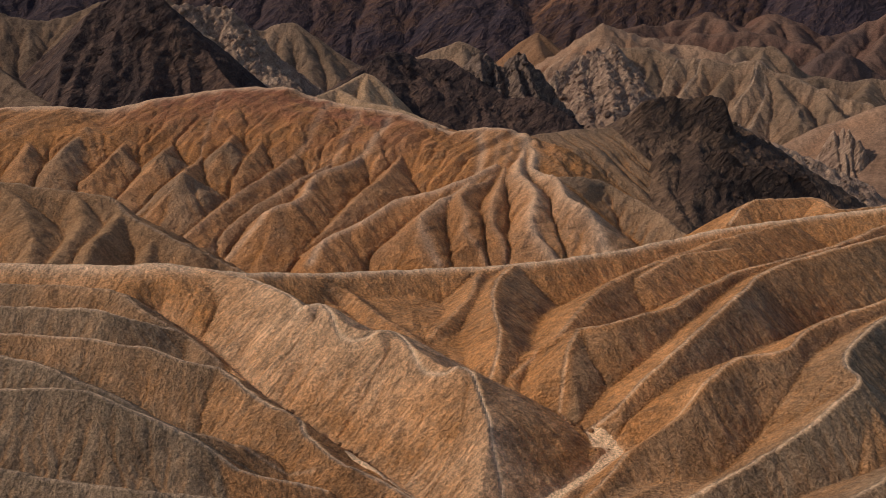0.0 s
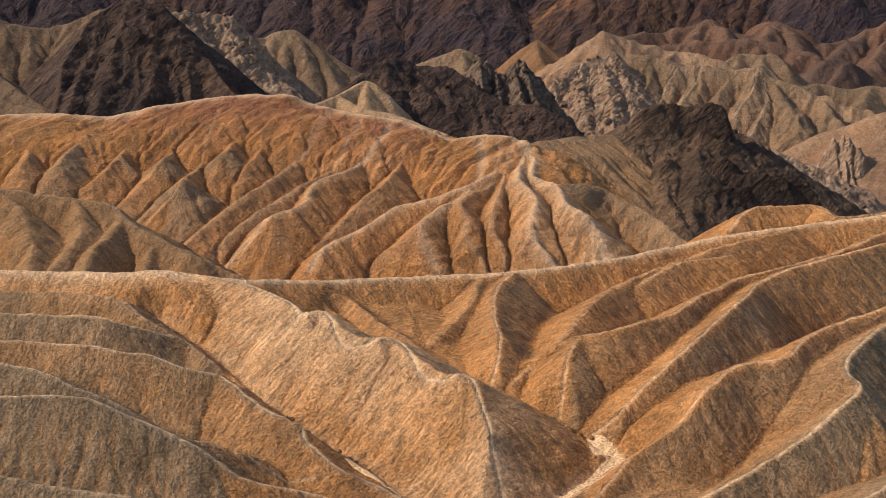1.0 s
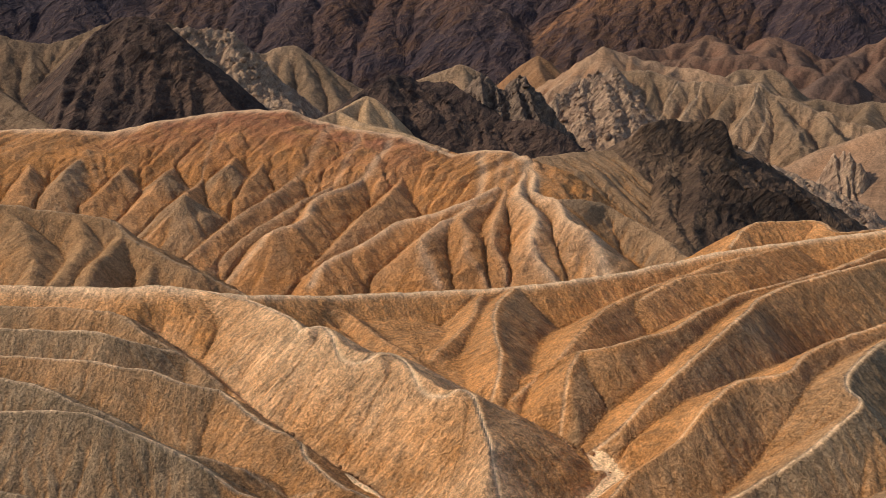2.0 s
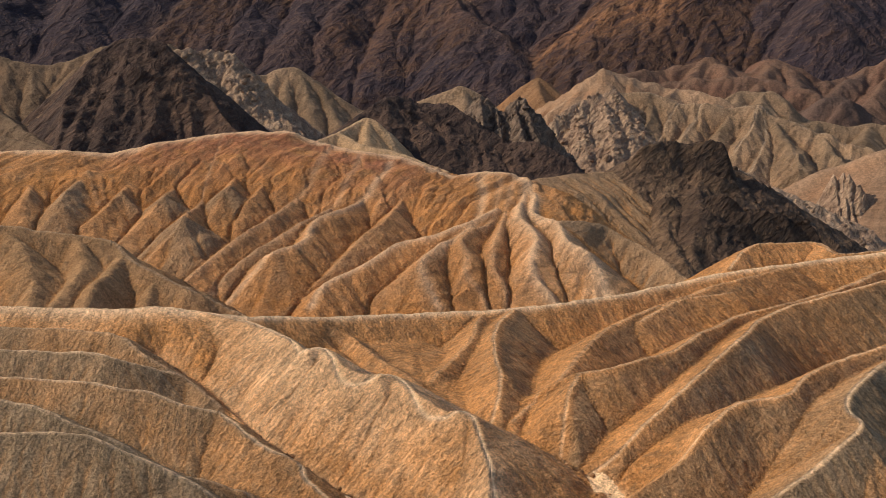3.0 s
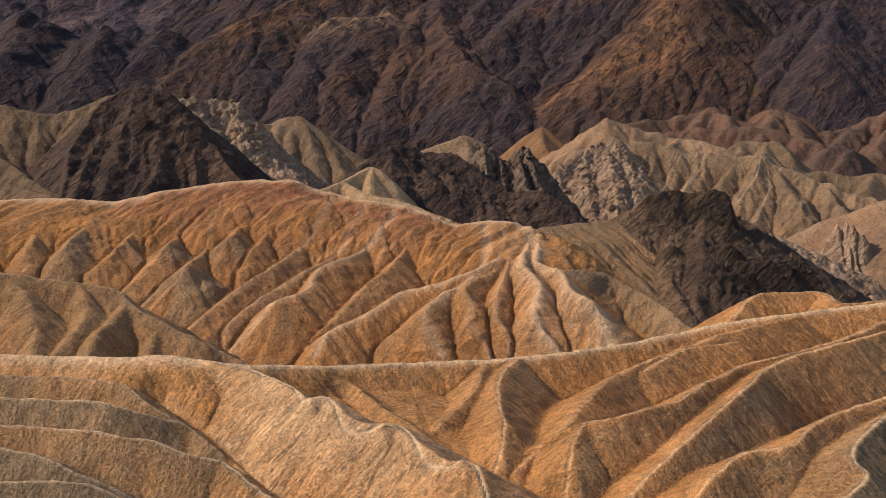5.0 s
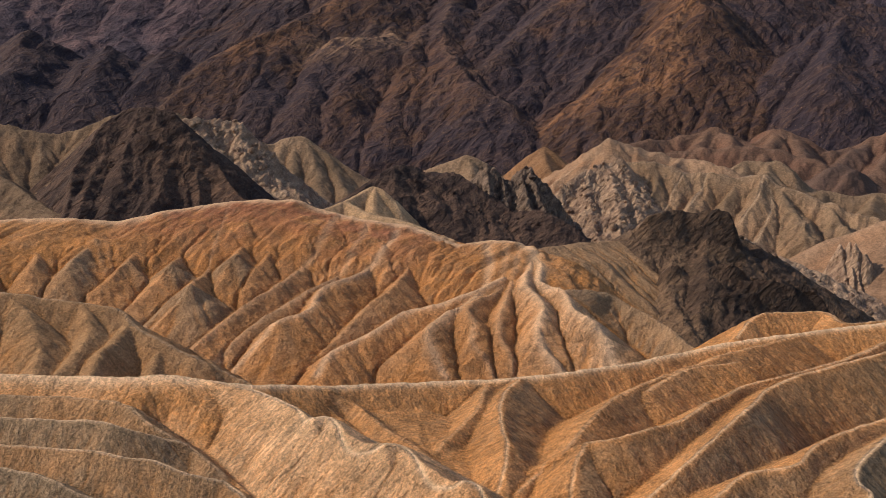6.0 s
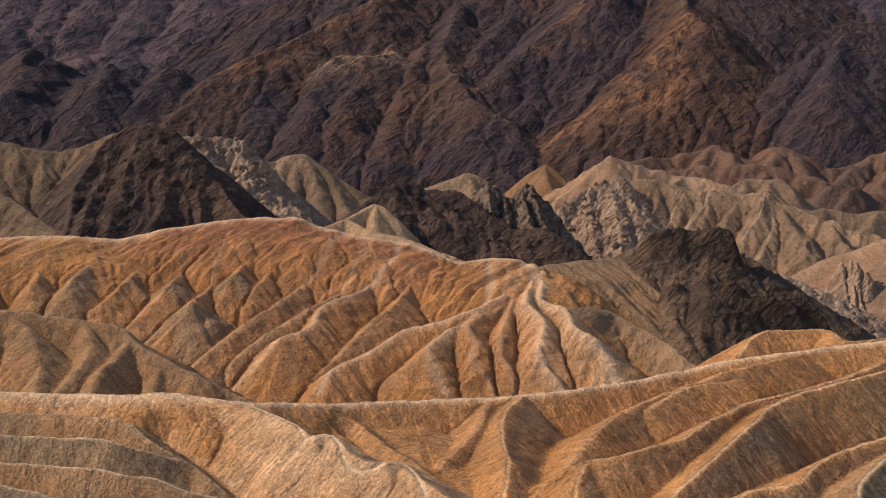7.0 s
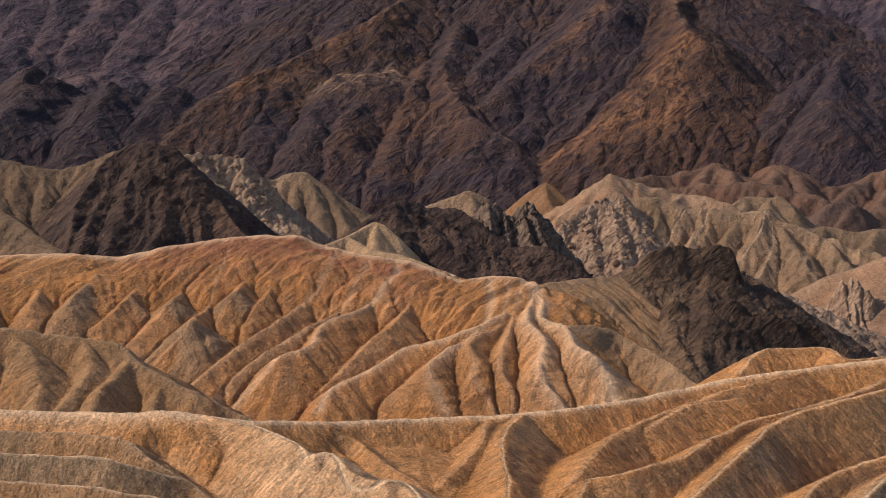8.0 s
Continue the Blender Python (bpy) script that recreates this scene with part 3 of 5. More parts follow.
front.ridge([(-48.3, 136.9, 22.7), (-43.5, 137.7, 22.5), (-35.1, 137.3, 22.2), (-31.4, 136.5, 21.8), (-28.4, 136.5, 21.4), (-25.3, 134.7, 20.6), (-21.5, 134.4, 20.0)], pale=0.9, tone=0.55, width=0.22)
front.ridge([(-21.5, 134.4, 20.0), (-18.8, 130.7, 18.9), (-15.9, 128.3, 18.0), (-13.6, 127.1, 17.6), (-12.5, 124.8, 16.6), (-9.2, 121.4, 15.3), (-6.2, 120.8, 14.2), (-2.2, 118.1, 12.9)], pale=0.9, tone=0.35, width=0.22)
front.ridge([(-51.1, 145.5, 23.4), (-46.0, 146.0, 23.2), (-36.5, 145.5, 22.9), (-34.0, 144.8, 22.6), (-30.5, 145.8, 21.2), (-27.8, 146.8, 19.9)], pale=0.9, tone=0.8, width=0.22)
front.ridge([(-54.2, 154.8, 23.6), (-48.4, 154.3, 23.6), (-36.5, 153.3, 23.2), (-32.3, 149.0, 22.2), (-29.3, 147.0, 21.0), (-27.2, 146.8, 19.9), (-24.3, 143.5, 19.2), (-22.8, 142.2, 18.2)], pale=0.3, tone=0.6)
front.ridge([(-46.9, 132.6, 22.2), (-41.8, 131.8, 22.0), (-38.4, 130.9, 21.5), (-34.8, 129.1, 20.6), (-31.6, 128.4, 19.4), (-28.9, 128.0, 18.0)], pale=0.6, tone=0.9, width=0.22)
front.ridge([(-42.7, 120.2, 22.2), (-38.5, 120.8, 22.0), (-32.3, 121.5, 21.8), (-29.3, 120.9, 21.2), (-23.6, 119.2, 19.2), (-20.5, 118.1, 17.8)], pale=0.9, tone=1.0, width=0.22)
front.ridge([(-20.5, 118.1, 17.8), (-17.5, 116.9, 16.2), (-13.7, 117.4, 15.0), (-10.2, 118.1, 13.8)], pale=0.9, tone=0.3, width=0.25)
front.ridge([(-37.5, 104.2, 21.2), (-33.6, 104.1, 21.0), (-29.1, 103.0, 20.6), (-22.6, 102.2, 20.0), (-15.3, 101.8, 19.3)], pale=0.3, tone=0.9)
front.ridge([(-22.4, 120.5, 18.4), (-18.2, 121.6, 16.8), (-15.7, 121.4, 15.3), (-13.2, 120.9, 13.9), (-11.7, 120.7, 13.2)], pale=0.4, tone=0.45)
front.ridge([(41.5, 206.7, 20.0), (46.5, 215.2, 22.0), (52.9, 217.2, 22.0), (57.2, 217.2, 22.0), (58.3, 211.3, 21.5), (63.8, 213.2, 21.5), (71.4, 215.7, 22.0)], pale=0.5, tone=0.1, width=0.22)
front.ridge([(4.7, 176.7, 20.2), (3.2, 166.8, 19.4), (2.0, 162.4, 18.8), (-0.3, 157.3, 17.8), (-1.2, 155.2, 17.2)], pale=0.2, tone=0.3)
front.ridge([(-15.0, 167.9, 21.5), (-10.8, 164.4, 20.0), (-6.7, 160.0, 18.4), (-2.7, 153.3, 17.6)], pale=0.1, tone=0.3)
front.ridge([(36.4, 180.5, 22.0), (29.4, 177.3, 21.8), (23.5, 169.7, 20.8)], pale=0.3, tone=0.2)
front.gully([(-31.4, 154.5, 20.2), (-24.9, 148.6, 18.2), (-19.0, 140.3, 16.4), (-15.2, 135.8, 15.0), (-8.7, 128.9, 13.3), (-2.3, 121.7, 11.7), (2.2, 114.0, 11.0)], wash=0.12)
front.gully([(14.9, 131.5, 13.0), (16.2, 129.9, 12.7), (14.4, 127.1, 12.4), (10.9, 122.7, 12.0), (7.6, 118.1, 11.6), (2.2, 114.2, 11.2)], wash=0.5)
front.gully([(-12.2, 164.4, 18.3), (-5.3, 154.8, 17.0), (0.4, 148.9, 16.2), (5.6, 143.4, 15.2), (12.1, 136.6, 14.0), (14.9, 131.5, 13.0)])
# end of front
front.carve()
front.soften(4)
front.weather(spurs=((5.0, 0.14), (1.9, 0.09), (0.9, 0.05)), rills=((1.2, 0.07),), lumps=((4.0, 0.08), (1.1, 0.05), (0.5, 0.02)), stretch=0.03)
front.erode(140, 0.38, 400.0, 0.002, 1.0, 0.01)
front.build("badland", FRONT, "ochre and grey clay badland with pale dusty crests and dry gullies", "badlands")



def sand(label, points, widths, seed):
    """A ragged ribbon of pale sand lying on the gully floor."""
    line = curve_through([(*p, w) for p, w in zip(points, widths)], 8)
    bm = bmesh.new()
    last = None
    for k, (x, y, w) in enumerate(line):
        d = line[min(k + 1, len(line) - 1)] - line[max(k - 1, 0)]
        nx, ny = -d[1] / math.hypot(d[0], d[1]), d[0] / math.hypot(d[0], d[1])
        row = []
        for i in range(9):
            s = (i / 4 - 1) * w * (1 + 0.45 * noise.noise((k * 0.35, i // 8 * 9.0, seed)))
            px, py = x + nx * s, y + ny * s
            lift = 0.07 if 0 < i < 8 else -0.06
            row.append(bm.verts.new((px, py, front.height(px, py) + lift)))
        if last:
            for i in range(8):
                bm.faces.new((last[i], last[i + 1], row[i + 1], row[i]))
        last = row
    for f in bm.faces:
        f.smooth = True
    bmesh.ops.recalc_face_normals(bm, faces=bm.faces)
    me = bpy.data.meshes.new("sand_wash")
    bm.to_mesh(me)
    bm.free()
    me.materials.append(SAND)
    return tagged(new("sand_wash", me), label, "sand", kind="structure")


# sand plan
sand("pale sandy wash at the foot of the clay ridges", [(14.2, 134.0), (15.1, 132.2), (16.1, 130.2), (14.6, 127.6), (12.8, 125.0), (11.0, 122.7), (9.3, 120.2)], [0.5, 1.2, 0.9, 0.5, 0.45, 0.5, 0.6], 1.0)
sand("narrow pale sand in a gully bed", [(-8.8, 125.6), (-7.4, 124.4), (-4.7, 122.1), (-1.9, 119.4)], [0.3, 0.35, 0.4, 0.8], 2.0)
# end of sand plan


def boulder(size, seed):
    """A rough angular clod: a cut sphere pushed about by noise."""
    bm = bmesh.new()
    bmesh.ops.create_icosphere(bm, subdivisions=2, radius=1.0)
    for v in bm.verts:
        k = 1 + 0.35 * noise.noise(v.co * 1.3 + Vector((seed, 0, 0))) + 0.15 * noise.noise(v.co * 3.1 + Vector((0, seed, 0)))
        v.co = Vector((v.co.x * 1.2, v.co.y, v.co.z * 0.75)) * k * size
    me = bpy.data.meshes.new("boulder")
    bm.to_mesh(me)
    bm.free()
    me.materials.append(CLOD)
    return me


clods = [boulder(1.0, 3.7 * k) for k in range(5)]
dice = random.Random(12)


def scatter(x, y, count, spread, size):
    """Single boulders that have rolled into a gully bed, each sunk a little into the ground."""
    for _ in range(count):
        px, py = x + dice.gauss(0, spread), y + dice.gauss(0, spread)
        s = size * dice.uniform(0.6, 1.5)
        ob = tagged(new("boulder", dice.choice(clods)), "rust brown clay boulder lying in the gully bed", "boulder", "boulders in the gullies")
        ob.location = (px, py, front.height(px, py) + 0.25 * s)
        ob.rotation_euler, ob.scale = (dice.uniform(-0.3, 0.3), dice.uniform(-0.3, 0.3), dice.uniform(0, 6.28)), (s, s, s)


# boulder plan
scatter(-18.4, 136.2, 4, 0.8, 0.2)
scatter(-14.3, 131.7, 4, 0.5, 0.26)
scatter(-8.4, 125.9, 5, 0.8, 0.2)
scatter(13.8, 134.4, 5, 1.0, 0.2)
scatter(16.2, 130.5, 4, 0.7, 0.16)
# end of boulder plan

# ---- hill between ----
knoll = Landform(-85, -15, 196, 256, 0.4, slope=0.66, seed=5)
# plan of knoll
knoll.ridge([(-79.3, 222.3, 24.1), (-69.8, 225.5, 23.3), (-61.3, 226.9, 21.8), (-53.3, 226.8, 20.5), (-49.6, 223.6, 18.4), (-44.6, 220.5, 16.3), (-40.5, 219.3, 14.7), (-33.5, 218.4, 11.6), (-29.9, 217.0, 9.9)], pale=0.4)
knoll.ridge([(-69.8, 225.4, 23.0), (-65.0, 220.6, 20.7), (-61.4, 213.3, 16.8), (-60.3, 205.3, 13.4)])
knoll.ridge([(-58.6, 226.6, 21.4), (-55.8, 222.1, 19.1), (-56.5, 213.7, 15.9), (-58.0, 206.0, 13.3)])
knoll.ridge([(-50.6, 224.4, 18.9), (-51.5, 218.0, 17.2), (-52.6, 213.6, 16.3), (-53.1, 206.3, 13.2)], left=1.0)
knoll.ridge([(-44.6, 220.5, 16.1), (-45.0, 216.4, 14.4), (-45.3, 210.2, 11.4)], left=1.0)
# end of knoll
knoll.soften(4)
knoll.weather(spurs=((7.0, 0.4), (3.0, 0.4), (1.5, 0.2)), rills=(), stretch=0.06)
knoll.erode(110, 1.1, 200.0, 0.003, 1.0, 0.012)
knoll.build("clay_knoll", KNOLL, "brown clay knoll with shallow rills behind the front crest", "hill")

# ---- red hill ----
red = Landform(-115, 60, 232, 360, 0.4, slope=0.74, round_off=0.1, warp=0.3, seed=8, bury=2.0)
# plan of red
red.ridge([(-103.6, 293.4, 27.5), (-90.8, 296.7, 27.1), (-78.7, 299.1, 27.2), (-68.7, 301.1, 26.5), (-57.9, 306.7, 28.4), (-46.4, 310.5, 29.7), (-34.5, 312.0, 29.7), (-27.0, 309.4, 27.8), (-17.2, 306.2, 26.1), (-7.6, 304.7, 24.8), (0.7, 299.7, 22.1), (5.4, 298.9, 22.3), (13.5, 298.2, 22.6), (17.4, 293.3, 20.6)], left=0.55, right=0.62, bench=(13.0, 0.33), pale=0.9, tone=0.1, shear=0.9, width=1.6)
red.ridge([(13.5, 298.2, 22.6), (20.9, 303.8, 21.7), (31.1, 310.4, 20.9), (39.2, 316.8, 20.9), (46.6, 325.5, 22.0)], right=0.62, bench=(10.0, 0.36), pale=0.1, tone=0.9)
red.ridge([(-97.0, 296.0, 26.6), (-91.7, 283.7, 22.4), (-90.5, 274.1, 19.9), (-91.9, 269.6, 16.3)], tone=0.6)
red.ridge([(-88.5, 298.7, 26.7), (-83.0, 287.8, 23.0), (-80.9, 278.7, 20.6), (-83.0, 273.9, 16.9), (-85.0, 271.1, 15.0)], tone=0.5)
red.ridge([(-76.1, 300.4, 27.0), (-72.1, 290.3, 23.9), (-74.2, 279.2, 20.5), (-74.8, 274.5, 17.7), (-75.7, 270.3, 14.5)], tone=0.7)
red.ridge([(-71.8, 289.4, 24.0), (-69.1, 284.1, 20.5), (-68.9, 280.2, 17.4)], tone=0.6)
red.ridge([(-62.4, 306.2, 26.1), (-63.3, 294.3, 22.2), (-63.5, 284.1, 20.5), (-66.6, 276.1, 17.4), (-70.3, 272.3, 14.8)], tone=0.3)
red.ridge([(-63.3, 283.3, 20.6), (-60.1, 280.5, 17.6), (-59.9, 277.2, 15.3)], tone=0.6)
red.ridge([(-53.1, 309.9, 26.9), (-54.2, 295.2, 22.1), (-55.0, 282.1, 19.9), (-56.9, 276.8, 17.3), (-61.0, 271.1, 13.3)], tone=0.4)
red.ridge([(-54.8, 281.2, 20.0), (-51.7, 282.2, 18.2), (-50.1, 280.4, 16.8)], tone=0.7)
red.ridge([(-46.6, 310.7, 26.8), (-47.5, 296.6, 21.9), (-48.5, 284.0, 18.7), (-49.8, 273.5, 17.2), (-51.4, 268.7, 14.5), (-54.0, 265.1, 11.7), (-56.5, 261.0, 8.2)], pale=0.3, tone=0.2)
red.ridge([(-49.6, 272.3, 17.4), (-46.4, 274.0, 15.3), (-42.7, 274.5, 13.3)], tone=0.8)
red.ridge([(-40.7, 312.5, 27.2), (-41.6, 300.6, 23.7), (-43.1, 287.5, 21.4), (-44.6, 280.8, 18.0), (-48.0, 277.3, 14.8)], tone=0.2)
red.ridge([(-42.8, 285.9, 21.6), (-40.7, 284.6, 18.9), (-39.9, 282.4, 16.5)], tone=0.7)
red.ridge([(-34.1, 313.2, 27.1), (-35.4, 299.1, 22.8), (-37.7, 287.4, 20.0), (-39.6, 280.2, 17.0), (-42.4, 275.8, 13.3)], tone=0.3)
red.ridge([(-24.1, 310.5, 25.6), (-25.9, 297.9, 21.7), (-29.8, 287.2, 19.1), (-33.4, 279.2, 16.7), (-38.1, 272.5, 14.2), (-42.1, 266.1, 11.7), (-45.9, 260.1, 8.9), (-49.4, 256.1, 6.1)], pale=0.3, tone=0.3, width=0.8)
red.ridge([(-17.3, 306.4, 23.7), (-20.4, 290.7, 18.9), (-24.8, 280.9, 16.7), (-30.6, 272.4, 14.2), (-35.8, 266.4, 11.5), (-39.9, 261.5, 8.6), (-42.4, 257.0, 5.9)], pale=0.3, tone=0.4, width=0.8)
red.ridge([(-11.1, 301.8, 23.6), (-13.1, 293.6, 21.1), (-18.4, 284.5, 18.4), (-24.4, 276.2, 16.1), (-26.8, 268.6, 13.4), (-30.8, 264.4, 12.3), (-33.5, 262.3, 10.6), (-39.0, 254.9, 4.8)], pale=0.6, tone=0.2, width=0.8)
red.ridge([(-5.2, 300.4, 22.9), (-7.9, 292.7, 20.7), (-10.4, 280.0, 16.8), (-15.5, 272.4, 13.7), (-19.3, 265.0, 10.1), (-24.1, 258.3, 6.5), (-28.2, 252.6, 3.2)], pale=0.1)
red.ridge([(-30.8, 264.2, 12.3), (-28.9, 261.0, 9.3), (-27.0, 256.8, 5.9)])
red.ridge([(10.7, 282.8, 17.5), (7.3, 279.1, 16.4), (1.7, 274.6, 14.9), (-2.6, 271.8, 13.7), (-9.0, 269.5, 12.8), (-15.0, 262.7, 10.0), (-19.9, 258.2, 8.3), (-21.9, 254.5, 7.2), (-23.3, 251.4, 3.5)], pale=0.8, tone=0.1, width=0.8)
red.ridge([(7.7, 297.6, 21.8), (7.4, 282.9, 17.5), (2.8, 271.1, 14.4), (-2.0, 265.4, 12.5), (-4.0, 260.5, 10.9), (-2.8, 256.2, 7.6), (-0.6, 252.1, 3.3)], pale=0.6, tone=-0.2, width=1.0)
red.ridge([(-4.0, 260.4, 10.9), (-8.6, 257.8, 7.8), (-14.6, 254.1, 3.4)])
red.ridge([(11.2, 297.5, 21.8), (9.7, 279.2, 17.0), (3.3, 269.4, 14.7), (4.4, 264.0, 11.9), (3.9, 259.6, 9.0), (6.7, 256.1, 6.1), (8.8, 251.2, 3.0)], pale=0.3, tone=0.1, width=0.8)
red.ridge([(14.1, 296.4, 21.3), (11.8, 278.3, 17.1), (10.0, 270.0, 14.1), (8.8, 262.9, 10.5), (10.9, 257.7, 7.3), (11.9, 252.7, 3.7)], pale=0.3, tone=0.0, width=0.8)
red.ridge([(17.0, 293.3, 20.6), (14.6, 277.3, 17.2), (17.4, 268.1, 14.4), (16.3, 260.1, 10.0), (18.9, 254.9, 6.3), (20.7, 251.5, 3.4)], pale=0.7, tone=-0.3, width=1.0)
red.ridge([(17.0, 293.3, 20.6), (18.1, 286.5, 19.2), (17.4, 279.3, 17.2), (21.8, 274.5, 16.3), (22.9, 268.6, 14.3), (26.8, 264.4, 12.1), (28.5, 260.2, 9.4), (29.6, 255.0, 5.8)], pale=0.8, tone=-0.4, width=1.2)
red.ridge([(21.8, 274.5, 16.3), (30.5, 279.8, 14.8), (35.6, 276.5, 12.7), (40.3, 270.6, 10.5), (44.9, 262.0, 7.2)], pale=0.2, tone=0.8)
red.ridge([(38.6, 311.0, 18.6), (36.0, 304.0, 16.2), (33.2, 297.0, 13.6), (30.5, 289.0, 11.0)], left=0.9, right=0.62, pale=0.1, tone=0.35)
# end of red
red.stain([(-58.0, 306.0), (-46.0, 308.0), (-34.0, 309.0), (-24.0, 306.0), (-14.0, 303.0)], 14.0, 1.0)
red.soften(2)
red.weather(spurs=((8.0, 0.3), (3.8, 0.35), (2.0, 0.3), (1.3, 0.2)), rills=(), lumps=((8.0, 0.18), (1.8, 0.06)), stretch=0.04, ribs=((3.2, 0.14), (1.6, 0.12)), lean=0.9)
red.erode(140, 1.1, 250.0, 0.002, 1.0, 0.008)
red.build("rust_hill", RED, "rust and ochre clay hill with many steep spurs", "hill")

# ---- dark butte and what lies beside it ----
butte = Landform(20, 110, 262, 372, 0.4, slope=0.62, round_off=0.3, warp=0.8, seed=11)
# plan of butte
butte.ridge([(40.7, 315.4, 22.1), (43.5, 318.0, 24.1), (48.3, 321.4, 25.2), (53.7, 323.6, 24.5), (57.2, 325.0, 22.8), (63.4, 323.9, 21.4), (65.1, 321.5, 19.8), (69.4, 318.5, 18.0), (73.4, 313.5, 13.5), (79.6, 307.9, 9.4), (82.2, 303.1, 5.8), (84.1, 296.3, 2.2)], tone=0.3)
butte.ridge([(45.6, 319.8, 24.6), (39.7, 309.5, 16.4), (41.6, 297.1, 11.0), (45.6, 284.4, 6.5)], tone=1.2)
butte.ridge([(53.1, 323.7, 24.2), (47.5, 306.3, 17.4), (45.3, 292.5, 12.3), (46.2, 274.1, 6.5)], tone=1.2)
butte.ridge([(57.6, 323.9, 22.7), (54.0, 303.2, 17.3), (49.7, 285.7, 10.3), (47.5, 273.9, 5.7)], tone=0.5)
butte.ridge([(63.6, 321.8, 21.0), (61.8, 303.8, 15.4), (55.2, 284.7, 9.3)], tone=0.2)
butte.ridge([(70.4, 317.3, 17.4), (65.3, 301.0, 12.4), (59.0, 283.9, 8.3)], tone=0.2)
butte.ridge([(75.6, 312.0, 11.7), (72.5, 298.3, 8.4), (69.2, 288.8, 6.2)], tone=0.1)
butte.ridge([(43.2, 316.0, 25.6), (46.0, 317.2, 27.0), (51.1, 318.8, 27.3), (53.6, 318.6, 27.0), (56.0, 318.3, 26.6)], left=1.5, right=1.5, reach=6.0, tone=0.2)
butte.ridge([(54.1, 318.4, 26.3), (55.5, 318.2, 27.2), (58.6, 317.6, 27.5), (61.3, 317.1, 27.1), (62.1, 316.0, 25.1)], part='cap_rock', left=2.6, right=2.6, reach=8.0, tone=0.0)
butte.ridge([(55.4, 311.1, 21.7), (59.0, 310.4, 20.5), (62.8, 310.7, 19.0)], left=1.8, right=1.8, reach=5.0, tone=0.3)
butte.ridge([(54.8, 300.0, 17.4), (57.7, 299.5, 17.9), (60.5, 298.9, 17.0), (61.9, 298.6, 15.5)], part='crag', left=2.4, right=2.4, reach=6.0, tone=0.0)
butte.ridge([(60.2, 297.0, 14.7), (63.8, 297.2, 15.2), (67.6, 297.4, 14.4), (71.2, 297.6, 13.9)], part='crag', left=2.2, right=2.2, reach=6.0, tone=0.1)
butte.ridge([(55.1, 292.9, 13.2), (58.2, 292.3, 12.9), (62.9, 292.3, 12.4)], part='crag', left=2.0, right=2.0, reach=5.0, tone=0.1)
butte.ridge([(71.4, 298.6, 13.3), (74.2, 298.9, 13.7), (77.1, 298.2, 11.7), (78.2, 296.9, 9.5)], part='crag', left=2.8, right=2.8, reach=7.0, tone=0.0)
butte.ridge([(46.9, 302.4, 17.4), (44.5, 297.7, 13.9), (44.2, 290.7, 10.3)], left=1.0, right=1.0, reach=8.0, tone=0.6)
# Near-black on cap and crags: dark rock, with the shadow of overhangs painted in.
butte.stain([(54.9, 316.8), (58.6, 316.8), (61.4, 314.6)], 4.0)
butte.stain([(56.1, 299.5), (58.8, 290.6), (64.2, 288.7), (72.0, 297.3), (77.4, 297.2)], 6.0)
butte.face(1, 6, 0.7, 0.5)
# end of butte
butte.soften(10)
butte.weather(rills=(), spurs=((9.0, 0.4),), lumps=((9.0, 0.3), (1.4, 0.12)), crags=((2.2, 0.15),), strata=((3.0, 0.25), (1.3, 0.2)), stretch=0.08, ribs=((6.0, 0.25), (3.0, 0.15)), lean=0.8)
butte.erode(80, 0.5, 200.0, 0.004)
strew(butte, butte.build("dark_butte", BUTTE, "almost black craggy volcanic butte beside the rust hill", "butte"), BUTTE, 60, (58, 92), (276, 330), 0.4, 4)
tail = Landform(50, 140, 300, 390, 0.5, slope=0.62, seed=12)
# plan of tail
tail.ridge([(66.9, 338.4, 19.3), (74.7, 336.8, 15.6), (84.8, 334.4, 11.4), (93.6, 332.1, 7.3), (102.0, 329.6, 2.7), (112.0, 326.3, -3.3)], pale=0.5, tone=0.5)
tail.ridge([(79.6, 334.7, 13.2), (75.4, 321.3, 9.2), (72.6, 313.7, 5.4)])
tail.ridge([(89.6, 332.1, 8.9), (85.6, 320.8, 5.5), (82.8, 314.3, 2.8)])
tail.ridge([(98.3, 329.7, 4.8), (94.5, 320.4, 2.1)])
# end of tail
tail.weather(rills=(), spurs=((7.0, 0.4),), lumps=((6.0, 0.3), (2.0, 0.15)), strata=((2.0, 0.4), (1.0, 0.15)))
tail.erode(80, 1.5, 200.0)
strew(tail, tail.build("rubble_slope", GREYROCK, "grey and tan rubble slope behind the dark butte", "slope"), GREYROCK, 120, (56, 110), (318, 348), 0.45, 3)
dome = Landform(80, 190, 350, 450, 0.7, slope=0.55, round_off=3.0, seed=14)
# plan of dome
dome.ridge([(93.3, 389.0, 5.0), (100.5, 391.3, 9.1), (108.6, 393.3, 12.5), (114.5, 392.7, 14.8), (120.0, 392.0, 17.0), (131.8, 390.3, 19.7)], tone=0.45)
dome.ridge([(112.8, 392.1, 14.1), (106.9, 380.3, 5.7), (103.1, 370.9, 1.1)], tone=0.45)
dome.ridge([(123.8, 388.8, 18.0), (116.4, 377.4, 7.6), (111.3, 363.3, -2.0)], tone=0.75)
# end of dome
dome.weather(rills=(), spurs=((14.0, 0.7), (5.0, 0.3)), lumps=((2.0, 0.12),))
dome.erode(80, 0.8, 200.0)
dome.build("pink_dome", PINK, "smooth pinkish tan clay dome", "hill")
fin = Landform(90, 135, 360, 410, 0.28, slope=1.4, round_off=0.1, warp=0.5, seed=15)
